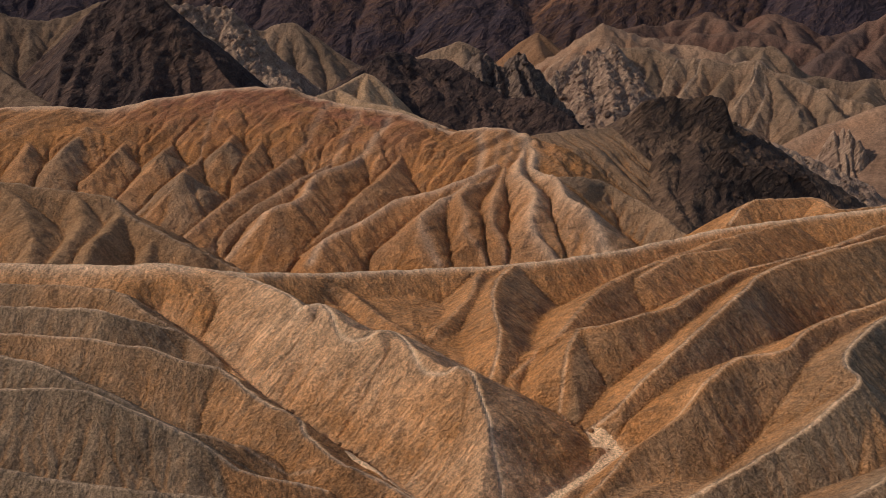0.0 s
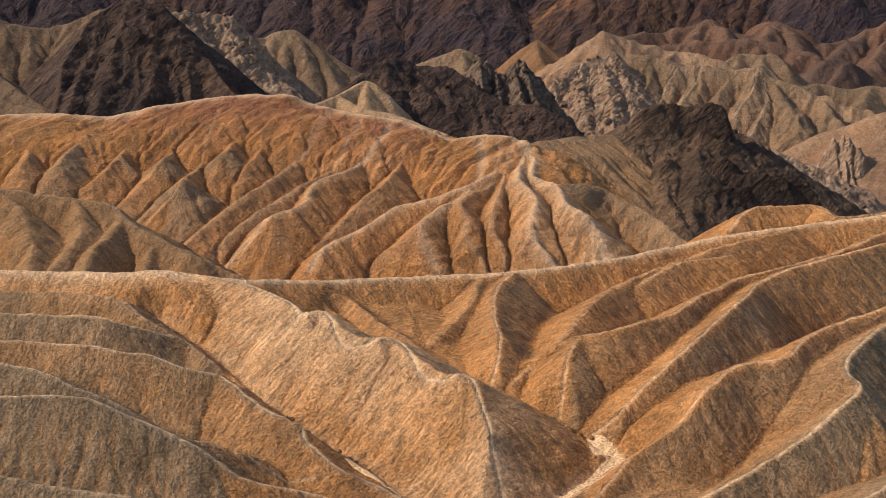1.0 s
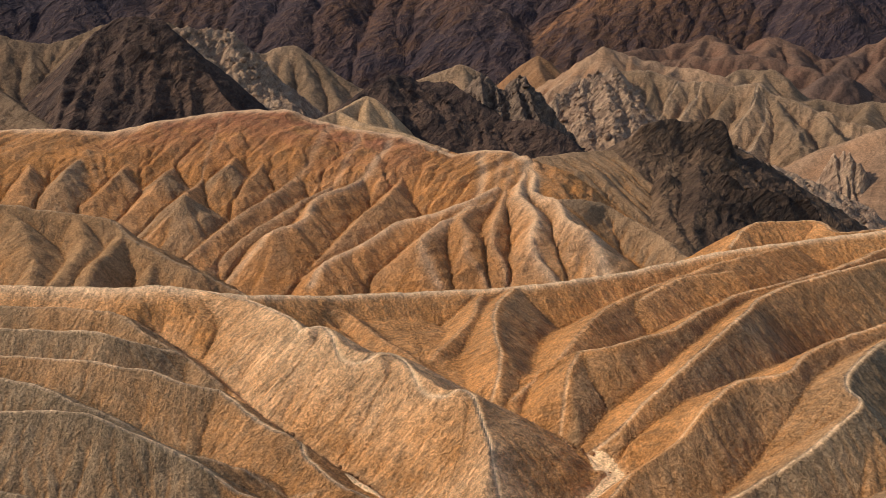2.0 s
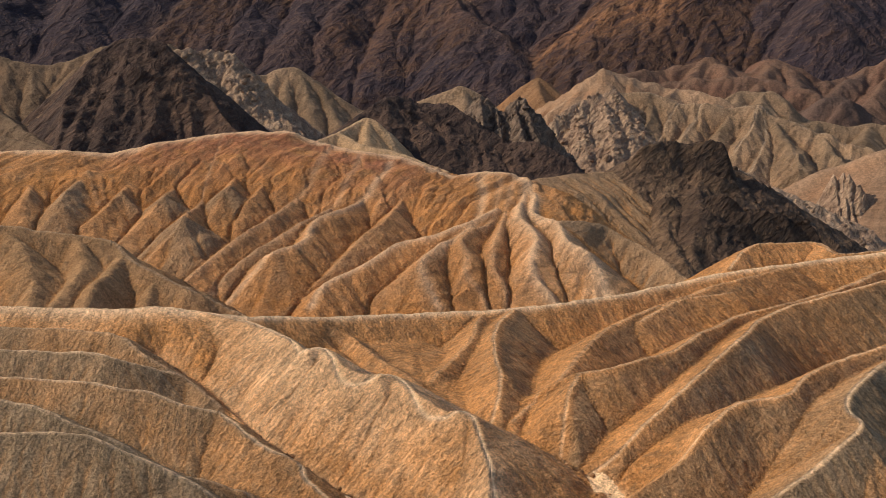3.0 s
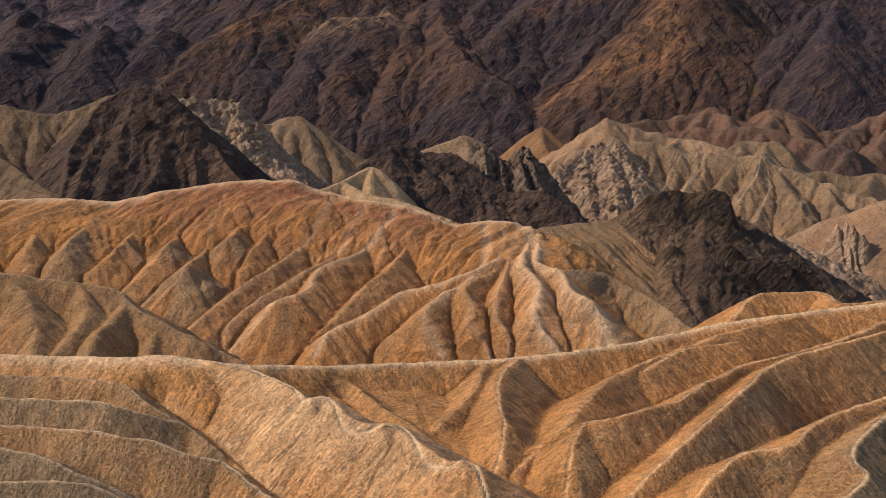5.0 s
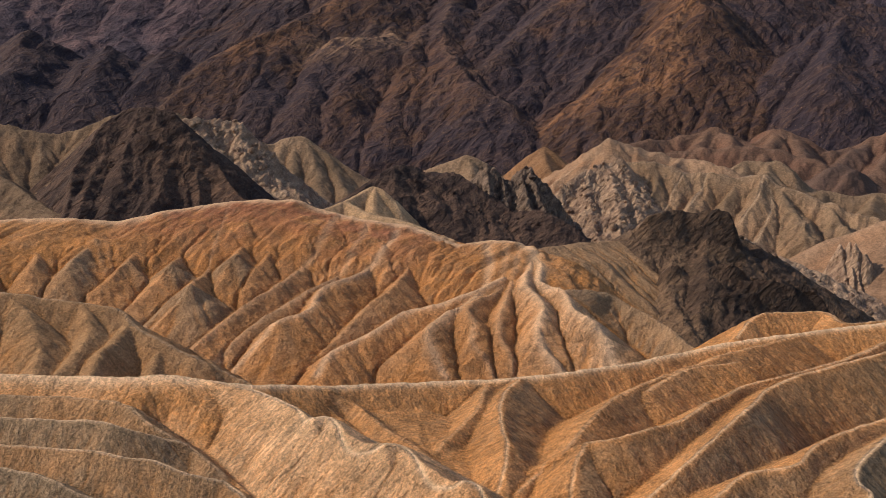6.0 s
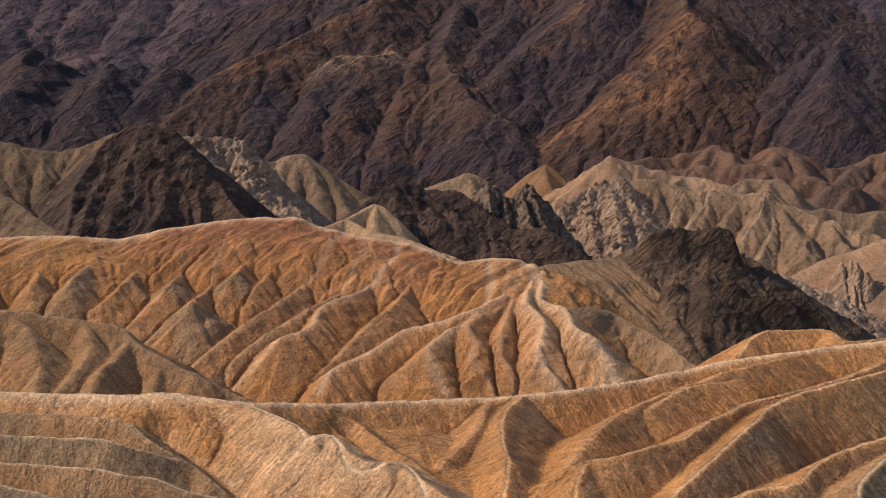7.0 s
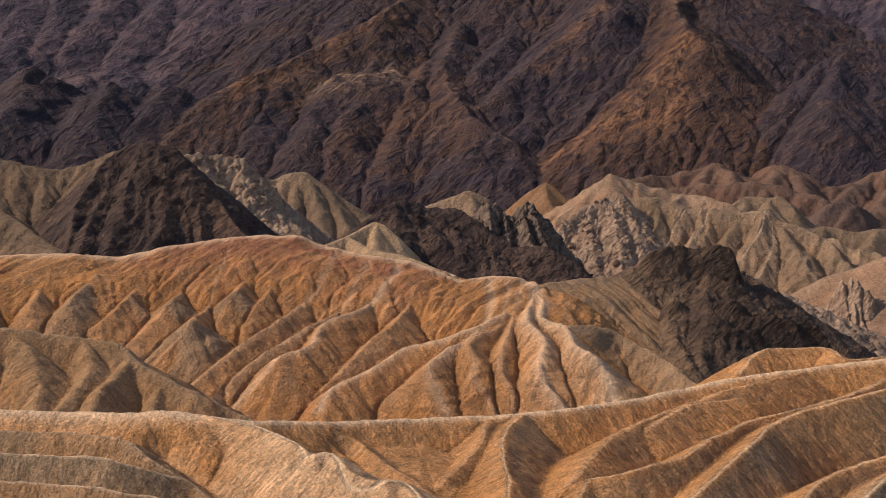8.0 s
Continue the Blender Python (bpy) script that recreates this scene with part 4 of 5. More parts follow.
# plan of fin
fin.ridge([(100.8, 375.6, 9.9), (101.6, 374.3, 12.4), (101.8, 370.3, 6.2), (101.6, 365.1, 0.9)], left=1.9, right=1.9, reach=6.0, pale=0.4, tone=0.5, part='slab')
fin.ridge([(103.4, 375.0, 10.9), (103.8, 373.9, 12.8), (103.5, 369.8, 7.2), (103.0, 363.7, 0.8)], left=1.9, right=1.9, reach=6.0, pale=0.4, tone=0.5, part='slab')
fin.ridge([(104.9, 373.6, 11.2), (105.2, 372.4, 12.6), (104.9, 368.3, 5.9), (104.5, 362.2, -0.1)], left=1.9, right=1.9, reach=6.0, pale=0.4, tone=0.5, part='slab')
fin.ridge([(106.6, 371.6, 9.2), (107.2, 370.4, 10.6), (106.3, 365.9, 3.4), (105.9, 360.8, -1.0)], left=1.9, right=1.9, reach=6.0, pale=0.4, tone=0.5, part='slab')
# end of fin
fin.weather(rills=(), spurs=(), lumps=((3.0, 0.25),), crags=((1.6, 0.5),), strata=((1.2, 0.4),))
fin.erode(30, 0.6, 100.0, 0.0)
fin.build("rock_fin", GREYROCK, "jagged pale grey rock fin standing on the pink dome", "rock outcrop")

# ---- middle crags ----
crags = Landform(-50, 70, 370, 470, 0.5, slope=0.72, warp=1.0, seed=16)
# plan of crags
crags.ridge([(-32.7, 406.7, 17.8), (-26.6, 411.1, 23.5), (-22.1, 417.4, 26.1), (-15.8, 423.7, 28.9), (-11.0, 427.9, 29.0), (-6.8, 427.9, 27.0), (0.7, 426.0, 27.1), (5.6, 424.0, 24.3), (10.5, 419.9, 20.6), (18.6, 415.6, 16.9), (26.5, 413.1, 16.4), (32.8, 410.7, 13.4), (38.9, 406.1, 9.1), (43.3, 401.7, 7.3)])
crags.ridge([(-15.8, 423.7, 28.9), (-15.3, 409.7, 22.3), (-13.5, 401.8, 16.8)])
crags.ridge([(-7.6, 427.9, 27.0), (-4.2, 412.0, 20.5), (-2.5, 400.0, 12.2)])
crags.ridge([(2.3, 426.0, 26.5), (2.3, 412.0, 18.9), (0.7, 400.0, 12.2)])
crags.ridge([(10.5, 419.9, 20.4), (11.8, 407.8, 14.5), (13.2, 399.8, 10.7)])
crags.ridge([(19.4, 415.5, 16.6), (21.4, 407.4, 13.0), (22.7, 401.4, 9.7)])
crags.ridge([(-10.8, 419.9, 26.3), (-7.5, 419.9, 25.3), (-1.8, 420.0, 24.7)], left=1.8, right=1.8, reach=8.0)
crags.face(1, 5, 1.0, 0.9, 2)
# end of crags
crags.weather(rills=(), spurs=((9.0, 0.4),), lumps=((9.0, 0.3), (1.4, 0.12)), crags=((2.2, 0.15),), strata=((3.0, 0.25), (1.3, 0.2)), stretch=0.08, ribs=((6.0, 0.25), (3.0, 0.15)), lean=0.8)
crags.erode(80, 0.5, 200.0, 0.004)
strew(crags, crags.build("dark_crag", BASALT, "black jagged rock crags behind the rust hill", "rock outcrop"), BASALT, 60, (-30, 50), (398, 428), 0.4, 6)
spires = Landform(-5, 50, 395, 455, 0.3, slope=1.2, round_off=0.2, warp=0.8, seed=18)
# plan of spires
spires.ridge([(6.8, 431.9, 23.7), (9.1, 433.9, 26.9), (11.8, 433.8, 28.6), (14.2, 432.8, 24.9), (17.5, 432.6, 24.3), (20.1, 433.5, 26.6), (23.3, 433.4, 28.1), (25.3, 432.3, 25.3), (26.6, 431.2, 23.7), (27.4, 427.1, 18.8), (31.3, 422.8, 13.7), (35.8, 416.5, 10.0)], left=1.3, right=1.3)
spires.ridge([(10.8, 433.9, 27.9), (11.4, 423.8, 22.7), (12.1, 417.8, 16.7)], left=1.6, right=1.6)
spires.ridge([(15.5, 432.7, 24.6), (16.2, 423.7, 20.2), (17.3, 417.6, 15.9)], left=1.6, right=1.6)
spires.ridge([(20.9, 433.5, 26.6), (21.8, 423.4, 21.9), (23.4, 415.3, 16.1)], left=1.8, right=1.8)
spires.ridge([(23.9, 433.3, 27.8), (25.5, 423.2, 21.1), (28.3, 415.0, 13.7)], left=1.8, right=1.8)
# end of spires
spires.weather(rills=((1.8, 1.2),), spurs=((4.0, 0.6), (1.6, 0.7)), lumps=((3.0, 0.3),), crags=((2.4, 0.9), (1.2, 0.5)), strata=((1.5, 0.5),), stretch=0.05)
spires.erode(40, 1.0, 100.0, 0.0)
strew(spires, spires.build("rock_spire", SPIRE, "upright grey-brown rock spires beside the dark crags", "rock outcrop"), SPIRE, 90, (4, 40), (414, 436), 0.5, 7)
bump = Landform(-30, 40, 410, 480, 0.6, slope=0.8, seed=20)
# plan of bump
bump.ridge([(-11.4, 445.9, 23.9), (-6.3, 448.0, 26.6), (-1.9, 449.0, 28.0), (2.5, 450.0, 29.5), (5.6, 450.0, 30.3), (10.3, 448.9, 28.2), (13.7, 445.8, 25.6), (18.0, 443.6, 22.7)], pale=0.3, tone=0.3)
bump.ridge([(5.6, 450.0, 30.2), (6.2, 440.0, 25.6), (7.4, 431.9, 21.1)])
# end of bump
bump.weather(rills=(), spurs=((7.0, 0.45), (3.0, 0.30)))
bump.erode(80, 1.5, 200.0)
bump.build("tan_bump", TAN, "small tan clay hump behind the dark crags", "hill")
saddle = Landform(-60, 20, 360, 430, 0.5, slope=0.8, seed=17)
# plan of saddle
saddle.ridge([(-34.9, 386.4, 19.9), (-29.9, 390.9, 21.3), (-25.7, 397.2, 23.1), (-21.0, 401.5, 24.9), (-17.1, 399.6, 22.9), (-14.9, 396.7, 18.9), (-13.2, 393.8, 14.5)], left=1.0, right=1.0, pale=0.5, tone=0.1)
saddle.ridge([(-21.0, 401.5, 24.9), (-21.2, 393.4, 20.7), (-22.1, 387.4, 16.8)], tone=0.1)
saddle.ridge([(-28.5, 392.0, 21.5), (-22.0, 385.4, 19.1), (-12.8, 381.8, 17.7), (-5.3, 378.0, 15.2), (0.6, 374.0, 13.6)], pale=0.4, tone=0.1)
# end of saddle
saddle.weather(rills=(), spurs=((7.0, 0.45), (3.0, 0.30)))
saddle.erode(80, 1.5, 200.0)
saddle.build("tan_saddle", PALE, "small tan clay hump below the dark crags", "hill")

# ---- left bluff ----
bluff = Landform(-160, -40, 360, 470, 0.45, slope=0.9, warp=1.0, seed=19)
# plan of bluff
bluff.ridge([(-103.4, 382.3, 16.5), (-103.4, 388.5, 21.1), (-104.2, 396.5, 25.7), (-104.0, 406.9, 32.0), (-102.9, 417.5, 38.5), (-99.8, 424.4, 42.5), (-95.9, 427.4, 44.7), (-90.4, 428.6, 46.0), (-85.4, 428.6, 45.0), (-80.2, 428.6, 43.7), (-77.2, 423.0, 36.1), (-71.9, 419.9, 32.7), (-67.1, 416.6, 29.7), (-63.9, 409.0, 25.8), (-58.6, 401.7, 21.7), (-55.4, 398.2, 19.4)], left=2.6, tone=0.3)
bluff.ridge([(-99.8, 424.4, 42.5), (-98.9, 410.2, 33.3), (-99.2, 393.7, 24.5), (-98.7, 381.4, 17.3)], tone=0.5)
bluff.ridge([(-91.2, 428.4, 45.8), (-92.8, 411.7, 34.8), (-91.9, 395.5, 25.1), (-91.7, 383.2, 17.2)], tone=0.2)
bluff.ridge([(-85.4, 428.6, 45.0), (-82.7, 410.8, 32.0), (-80.8, 394.8, 22.4), (-82.3, 385.3, 17.2)], tone=0.4)
bluff.ridge([(-80.3, 427.5, 42.9), (-72.7, 409.6, 27.0), (-68.7, 394.1, 17.8)], tone=0.7)
bluff.ridge([(-90.4, 416.3, 39.4), (-85.5, 415.3, 37.2), (-80.3, 417.3, 35.8), (-75.5, 417.2, 32.9)], left=1.6, right=1.6, reach=6.0, tone=0.1)
bluff.ridge([(-74.7, 412.3, 30.0), (-70.8, 413.0, 28.7), (-65.7, 410.8, 26.6)], left=1.6, right=1.6, reach=5.0, tone=0.1)
bluff.face(1, 4, 1.2, 0.35)
bluff.stain([(-78.0, 412.0), (-71.2, 409.0), (-63.4, 404.0)], 8.0, 0.6)
# end of bluff
bluff.soften(16)
bluff.weather(rills=(), spurs=((9.0, 0.4),), lumps=((9.0, 0.3), (1.4, 0.12)), crags=((2.2, 0.15),), strata=((3.0, 0.25), (1.3, 0.2)), stretch=0.08, ribs=((6.0, 0.25), (3.0, 0.15)), lean=0.8)
bluff.erode(80, 0.5, 200.0, 0.004)
strew(bluff, bluff.build("dark_bluff", BASALT, "dark brown volcanic bluff with broken rock faces", "butte"), BASALT, 30, (-100, -70), (405, 440), 0.35, 5)
rubble = Landform(-110, -30, 400, 490, 0.5, slope=0.85, warp=1.2, seed=21)
# plan of rubble
rubble.ridge([(-85.7, 446.9, 41.3), (-79.5, 451.0, 41.5), (-76.3, 452.6, 41.1), (-69.3, 454.7, 40.5), (-65.9, 455.3, 40.3), (-63.4, 451.6, 33.8), (-60.7, 445.9, 28.0), (-54.5, 442.7, 23.6), (-44.6, 437.7, 18.7), (-40.9, 434.1, 14.9)], left=1.0, right=1.0, tone=0.3)
rubble.ridge([(-77.7, 450.3, 40.8), (-71.0, 439.3, 30.1), (-64.3, 427.2, 21.0)], tone=0.5)
rubble.ridge([(-66.8, 453.1, 39.7), (-61.2, 441.8, 26.5), (-54.8, 430.5, 17.3)], tone=0.5)
rubble.ridge([(-69.0, 436.6, 26.6), (-60.2, 433.8, 23.4), (-44.8, 431.7, 19.4)], left=1.4, right=1.4, tone=0.8)
# end of rubble
rubble.weather(rills=(), spurs=((7.0, 0.6), (3.0, 0.3)), lumps=((4.0, 0.4),), crags=((3.2, 1.0), (1.5, 0.5)), strata=((1.6, 0.4),))
rubble.erode(60, 1.2, 150.0, 0.0)
strew(rubble, rubble.build("grey_rock_rib", GREYROCK, "pale grey broken rock rib beside the dark bluff", "rock outcrop"), GREYROCK, 200, (-90, -42), (424, 462), 0.45, 2)
tanleft = Landform(-210, -60, 372, 520, 0.7, slope=0.62, seed=22)
# plan of tanleft
tanleft.ridge([(-159.8, 442.0, 44.8), (-146.2, 446.7, 41.6), (-136.8, 449.7, 39.6), (-128.3, 450.1, 37.3), (-121.8, 451.9, 36.7), (-117.1, 454.1, 38.0), (-112.3, 456.4, 39.5), (-104.3, 460.3, 42.5), (-87.1, 463.9, 42.7)], pale=0.2, tone=0.70)
tanleft.ridge([(-136.8, 449.7, 39.4), (-131.4, 435.6, 30.3), (-124.6, 416.8, 20.2)], tone=0.80)
tanleft.ridge([(-128.0, 450.2, 37.3), (-123.9, 436.8, 29.9), (-123.0, 426.6, 24.0), (-123.5, 418.1, 18.1)], pale=0.2, tone=0.60)
tanleft.ridge([(-112.3, 456.4, 39.1), (-115.8, 441.1, 31.3), (-121.4, 429.2, 23.8), (-123.0, 416.2, 16.7)], tone=0.70)
tanleft.ridge([(-105.5, 427.2, 32.2), (-110.0, 417.8, 26.3), (-114.1, 408.4, 21.5), (-118.5, 400.9, 18.3), (-121.7, 395.7, 16.7)], pale=0.2, tone=0.80)
tanleft.ridge([(-105.0, 410.8, 25.3), (-107.7, 401.8, 20.6), (-112.0, 394.4, 17.1)], pale=0.2, tone=0.90)
tanleft.ridge([(-135.7, 402.0, 22.6), (-121.6, 397.0, 20.0), (-110.6, 391.0, 18.3), (-99.9, 385.0, 16.5)], pale=0.2, tone=0.60)
tanleft.ridge([(-139.8, 425.0, 29.7), (-126.0, 412.0, 25.0), (-114.7, 400.0, 20.5), (-105.7, 390.0, 17.6)], pale=0.2, tone=0.80)
# end of tanleft
tanleft.weather(rills=((2.4, 0.5),), spurs=((12.0, 1.0), (5.0, 0.5), (2.4, 0.4)), lumps=((5.0, 0.15), (2.0, 0.1)), stretch=0.06, ribs=((2.6, 0.25),), lean=0.25)
tanleft.erode(90, 2.0, 200.0)
tanleft.build("tan_slope", OLIVE, "tan clay slope behind the dark bluff", "hill")
tanpeak = Landform(-110, 10, 460, 560, 0.7, slope=0.72, seed=23)
# plan of tanpeak
tanpeak.ridge([(-79.7, 505.8, 29.9), (-70.4, 510.2, 30.4), (-63.0, 514.2, 30.0), (-59.3, 516.6, 32.1), (-52.3, 517.4, 32.4), (-45.1, 514.0, 27.5), (-36.9, 510.7, 22.7), (-28.8, 507.2, 16.9), (-18.7, 499.7, 10.5)], pale=0.4, tone=0.4)
tanpeak.ridge([(-59.3, 516.6, 32.1), (-61.6, 501.2, 23.6), (-62.0, 488.1, 17.0)], tone=0.3)
tanpeak.ridge([(-55.7, 517.0, 32.0), (-54.8, 502.0, 23.5), (-52.6, 489.2, 15.9)], tone=0.5)
tanpeak.ridge([(-52.1, 517.4, 32.2), (-47.1, 502.8, 23.5), (-44.1, 490.0, 15.9)], tone=0.6)
tanpeak.ridge([(-44.0, 513.1, 27.1), (-40.3, 503.4, 21.5), (-35.6, 490.7, 15.2)], tone=0.6)
# end of tanpeak
tanpeak.weather(rills=((2.4, 0.5),), spurs=((12.0, 1.0), (5.0, 0.6), (2.4, 0.4)), lumps=((5.0, 0.15), (2.0, 0.1)), stretch=0.06, ribs=((2.6, 0.25),), lean=0.25)
tanpeak.erode(90, 2.0, 200.0)
tanpeak.build("tan_peak", TAN, "pointed olive tan clay peak", "hill")

# ---- right tan ridges ----
fluted = Landform(20, 190, 430, 540, 0.6, slope=0.74, seed=25)
# plan of fluted
fluted.ridge([(57.1, 490.7, 24.1), (60.1, 492.3, 25.3), (69.5, 491.1, 25.2), (78.6, 487.7, 22.5), (86.0, 486.5, 22.0), (97.0, 484.4, 20.9), (104.1, 482.9, 21.9), (107.4, 480.1, 19.7), (114.1, 476.5, 17.4), (122.0, 470.4, 14.3), (129.6, 464.2, 12.0), (136.6, 458.1, 9.4), (149.4, 445.6, 3.8)], pale=0.7, tone=0.2)
fluted.ridge([(69.5, 491.1, 25.0), (68.0, 479.2, 17.9), (62.7, 465.8, 9.9)], tone=0.5)
fluted.ridge([(78.6, 487.7, 22.3), (73.6, 478.4, 16.1), (68.4, 467.0, 9.5)], pale=0.6, tone=0.0)
fluted.ridge([(86.3, 486.4, 21.8), (81.7, 477.1, 16.2), (74.6, 466.1, 10.3)], pale=0.7, tone=0.0)
fluted.ridge([(97.0, 484.4, 20.7), (90.4, 473.4, 14.7), (86.1, 462.0, 8.6)], tone=0.5)
fluted.ridge([(104.5, 482.8, 21.7), (100.1, 471.5, 15.8), (92.7, 460.8, 8.7)], pale=0.7, tone=0.1)
fluted.ridge([(105.2, 482.7, 21.4), (104.2, 468.6, 13.4), (98.1, 455.6, 5.7), (94.0, 448.2, 3.0)], pale=0.7, tone=0.1)
fluted.ridge([(107.4, 480.1, 19.5), (110.7, 460.9, 10.9), (111.9, 446.2, 4.2)], pale=0.1, tone=0.6)
fluted.ridge([(120.5, 471.9, 14.5), (124.3, 457.4, 9.1), (125.2, 446.8, 5.0)], tone=0.6)
# end of fluted
fluted.weather(rills=((2.6, 0.6),), spurs=((11.0, 1.0), (5.0, 0.9), (2.6, 0.5)), lumps=((5.0, 0.3), (2.0, 0.15),), stretch=0.06, ribs=((5.0, 0.75), (2.6, 0.4)), lean=0.25)
fluted.erode(90, 1.6, 200.0, 0.004)
fluted.build("fluted_ridge", TAN, "pale tan clay ridge with deep flutes", "hill")
broken = Landform(25, 90, 430, 510, 0.5, slope=0.8, warp=1.2, seed=27)
# plan of broken
broken.ridge([(36.7, 472.6, 17.5), (41.7, 478.2, 21.7), (47.6, 481.7, 23.6), (51.9, 483.2, 25.6), (54.3, 483.0, 25.8), (57.5, 483.6, 26.9), (59.2, 481.4, 23.3), (61.8, 474.0, 17.4), (65.1, 463.4, 9.8)], left=1.0, right=1.0)
broken.ridge([(45.6, 479.8, 22.7), (45.1, 463.8, 13.8), (46.6, 449.6, 4.6)])
broken.ridge([(53.3, 483.1, 25.4), (53.4, 464.9, 15.5), (52.5, 446.9, 4.9)])
broken.ridge([(59.5, 479.3, 21.6), (59.5, 462.2, 12.1), (59.0, 450.1, 4.5)])
# end of broken
broken.weather(rills=(), spurs=((7.0, 0.6), (3.0, 0.3)), lumps=((3.0, 0.4),), crags=((3.4, 1.0), (1.5, 0.5)))
broken.erode(60, 1.0, 150.0, 0.0)
strew(broken, broken.build("broken_rock", GREYROCK, "blocky broken grey and tan rock face", "rock outcrop"), GREYROCK, 220, (34, 72), (436, 488), 0.5, 1)
shoulder = Landform(20, 220, 500, 620, 0.9, slope=0.62, seed=26)
# plan of shoulder
shoulder.ridge([(30.3, 539.1, 10.0), (42.4, 546.4, 16.2), (50.4, 553.7, 21.4), (60.0, 560.8, 28.9), (62.4, 562.6, 29.3), (70.8, 563.6, 26.8), (79.5, 562.4, 24.5), (92.0, 558.5, 22.2), (103.6, 550.3, 19.8), (109.1, 545.2, 17.2)], pale=0.4, tone=0.1)
shoulder.ridge([(60.4, 560.8, 29.0), (52.1, 549.5, 20.6), (47.0, 538.0, 15.2)], pale=0.2, tone=0.1)
shoulder.ridge([(62.4, 562.6, 29.1), (62.7, 548.4, 22.4), (62.5, 536.4, 17.0)], tone=0.7)
shoulder.ridge([(87.7, 559.2, 22.8), (83.7, 545.6, 18.4)], tone=0.7)
# end of shoulder
shoulder.weather(rills=((2.6, 0.5),), spurs=((14.0, 1.0), (6.0, 0.7), (2.8, 0.4)), stretch=0.06, ribs=((5.0, 0.75), (2.6, 0.4)), lean=0.25)
shoulder.erode(100, 2.2, 200.0)
shoulder.build("tan_shoulder", PINK, "tan clay shoulder rising to a sharp peak", "hill")
ledge = Landform(100, 240, 540, 640, 0.9, slope=0.7, seed=29)
# plan of ledge
ledge.ridge([(112.4, 579.2, 17.0), (118.9, 584.0, 19.6), (127.6, 582.2, 19.3), (131.5, 581.3, 19.8), (135.1, 574.3, 14.1), (136.4, 567.8, 9.7), (139.3, 563.0, 7.3), (145.4, 565.6, 9.5), (156.8, 562.6, 7.4), (165.4, 562.2, 8.9), (171.0, 560.5, 8.2), (189.2, 554.6, 8.1)], pale=0.2, tone=0.55)
ledge.ridge([(118.9, 584.0, 19.4), (113.8, 568.7, 14.5)], tone=0.55)
ledge.ridge([(127.6, 582.2, 19.3), (123.0, 564.8, 13.7)], tone=0.55)
ledge.ridge([(145.4, 565.6, 9.3), (141.1, 552.3, 5.1)], tone=0.75)
ledge.ridge([(165.4, 562.2, 8.7), (159.2, 547.3, 4.5)], tone=0.75)
# end of ledge
ledge.weather(rills=(), spurs=((14.0, 1.2), (6.0, 0.8)))
ledge.erode(120, 3.0, 200.0)
ledge.build("tan_ledge", TAN, "low tan clay ledges in front of the red-brown hills", "hill")
cone = Landform(15, 75, 560, 640, 0.9, slope=0.75, seed=30)
# plan of cone
cone.ridge([(26.6, 599.4, 12.4), (32.7, 605.1, 18.5), (38.7, 608.8, 23.4), (44.4, 604.4, 19.7), (52.1, 597.7, 13.2)], tone=0.1)
cone.ridge([(38.7, 608.8, 23.4), (39.1, 594.7, 18.1), (42.9, 582.4, 12.2)], tone=0.2)
# end of cone
cone.weather(rills=(), spurs=((7.0, 0.45), (3.0, 0.30)))
cone.erode(60, 1.5, 200.0)
cone.build("orange_cone", ORANGE, "small orange clay cone at the mountain foot", "hill")
rusty = Landform(20, 280, 570, 760, 1.1, slope=0.62, round_off=1.5, seed=28, reach=120.0)
# plan of rusty
rusty.ridge([(72.5, 635.9, 21.4), (85.9, 644.3, 23.8), (99.6, 652.4, 25.9), (112.7, 655.4, 25.8), (120.9, 659.0, 30.2), (127.7, 653.7, 24.9), (137.2, 650.7, 23.5), (145.8, 656.0, 27.8), (151.2, 657.9, 30.2), (157.1, 649.3, 23.1), (163.6, 644.6, 19.7), (181.5, 655.3, 21.6), (199.9, 660.4, 28.9), (224.0, 663.2, 33.1)], tone=0.3)
rusty.ridge([(89.5, 633.7, 20.3), (104.7, 636.4, 21.4), (126.1, 632.5, 22.1), (142.6, 629.0, 21.4), (155.3, 620.9, 18.0), (159.9, 609.4, 12.5)], tone=0.3, pale=0.2)
rusty.ridge([(120.4, 659.1, 29.6), (111.1, 645.5, 24.6), (105.2, 631.3, 19.2)], tone=0.2)
rusty.ridge([(120.9, 659.0, 29.6), (124.4, 643.1, 23.5), (123.0, 628.1, 18.3)], tone=0.2)
rusty.ridge([(151.2, 657.9, 30.2), (141.1, 639.6, 24.2), (134.6, 625.7, 19.6)], tone=0.1)
rusty.ridge([(151.2, 657.9, 30.2), (153.0, 636.9, 21.4), (153.1, 621.4, 17.5)], tone=0.4)
rusty.ridge([(151.8, 596.0, 12.3), (161.7, 603.7, 17.6), (166.1, 602.5, 15.3), (165.0, 592.5, 6.9)], tone=0.8)
rusty.ridge([(186.1, 654.0, 22.9), (167.0, 628.2, 15.9), (155.4, 605.4, 10.4)], tone=0.5)
rusty.ridge([(207.4, 658.1, 27.8), (185.0, 623.1, 16.2), (173.0, 600.6, 8.5)], tone=0.3)
# end of rusty
rusty.weather(rills=(), spurs=((18.0, 1.8), (8.0, 1.2)), lumps=((14.0, 0.8), (5.0, 0.5)), ribs=((9.0, 0.9), (4.5, 0.5)), lean=0.4)
rusty.erode(120, 4.5, 200.0, 0.003)
rusty.build("red_brown_hill", RUST, "rounded red-brown hills at the foot of the mountain", "hills")

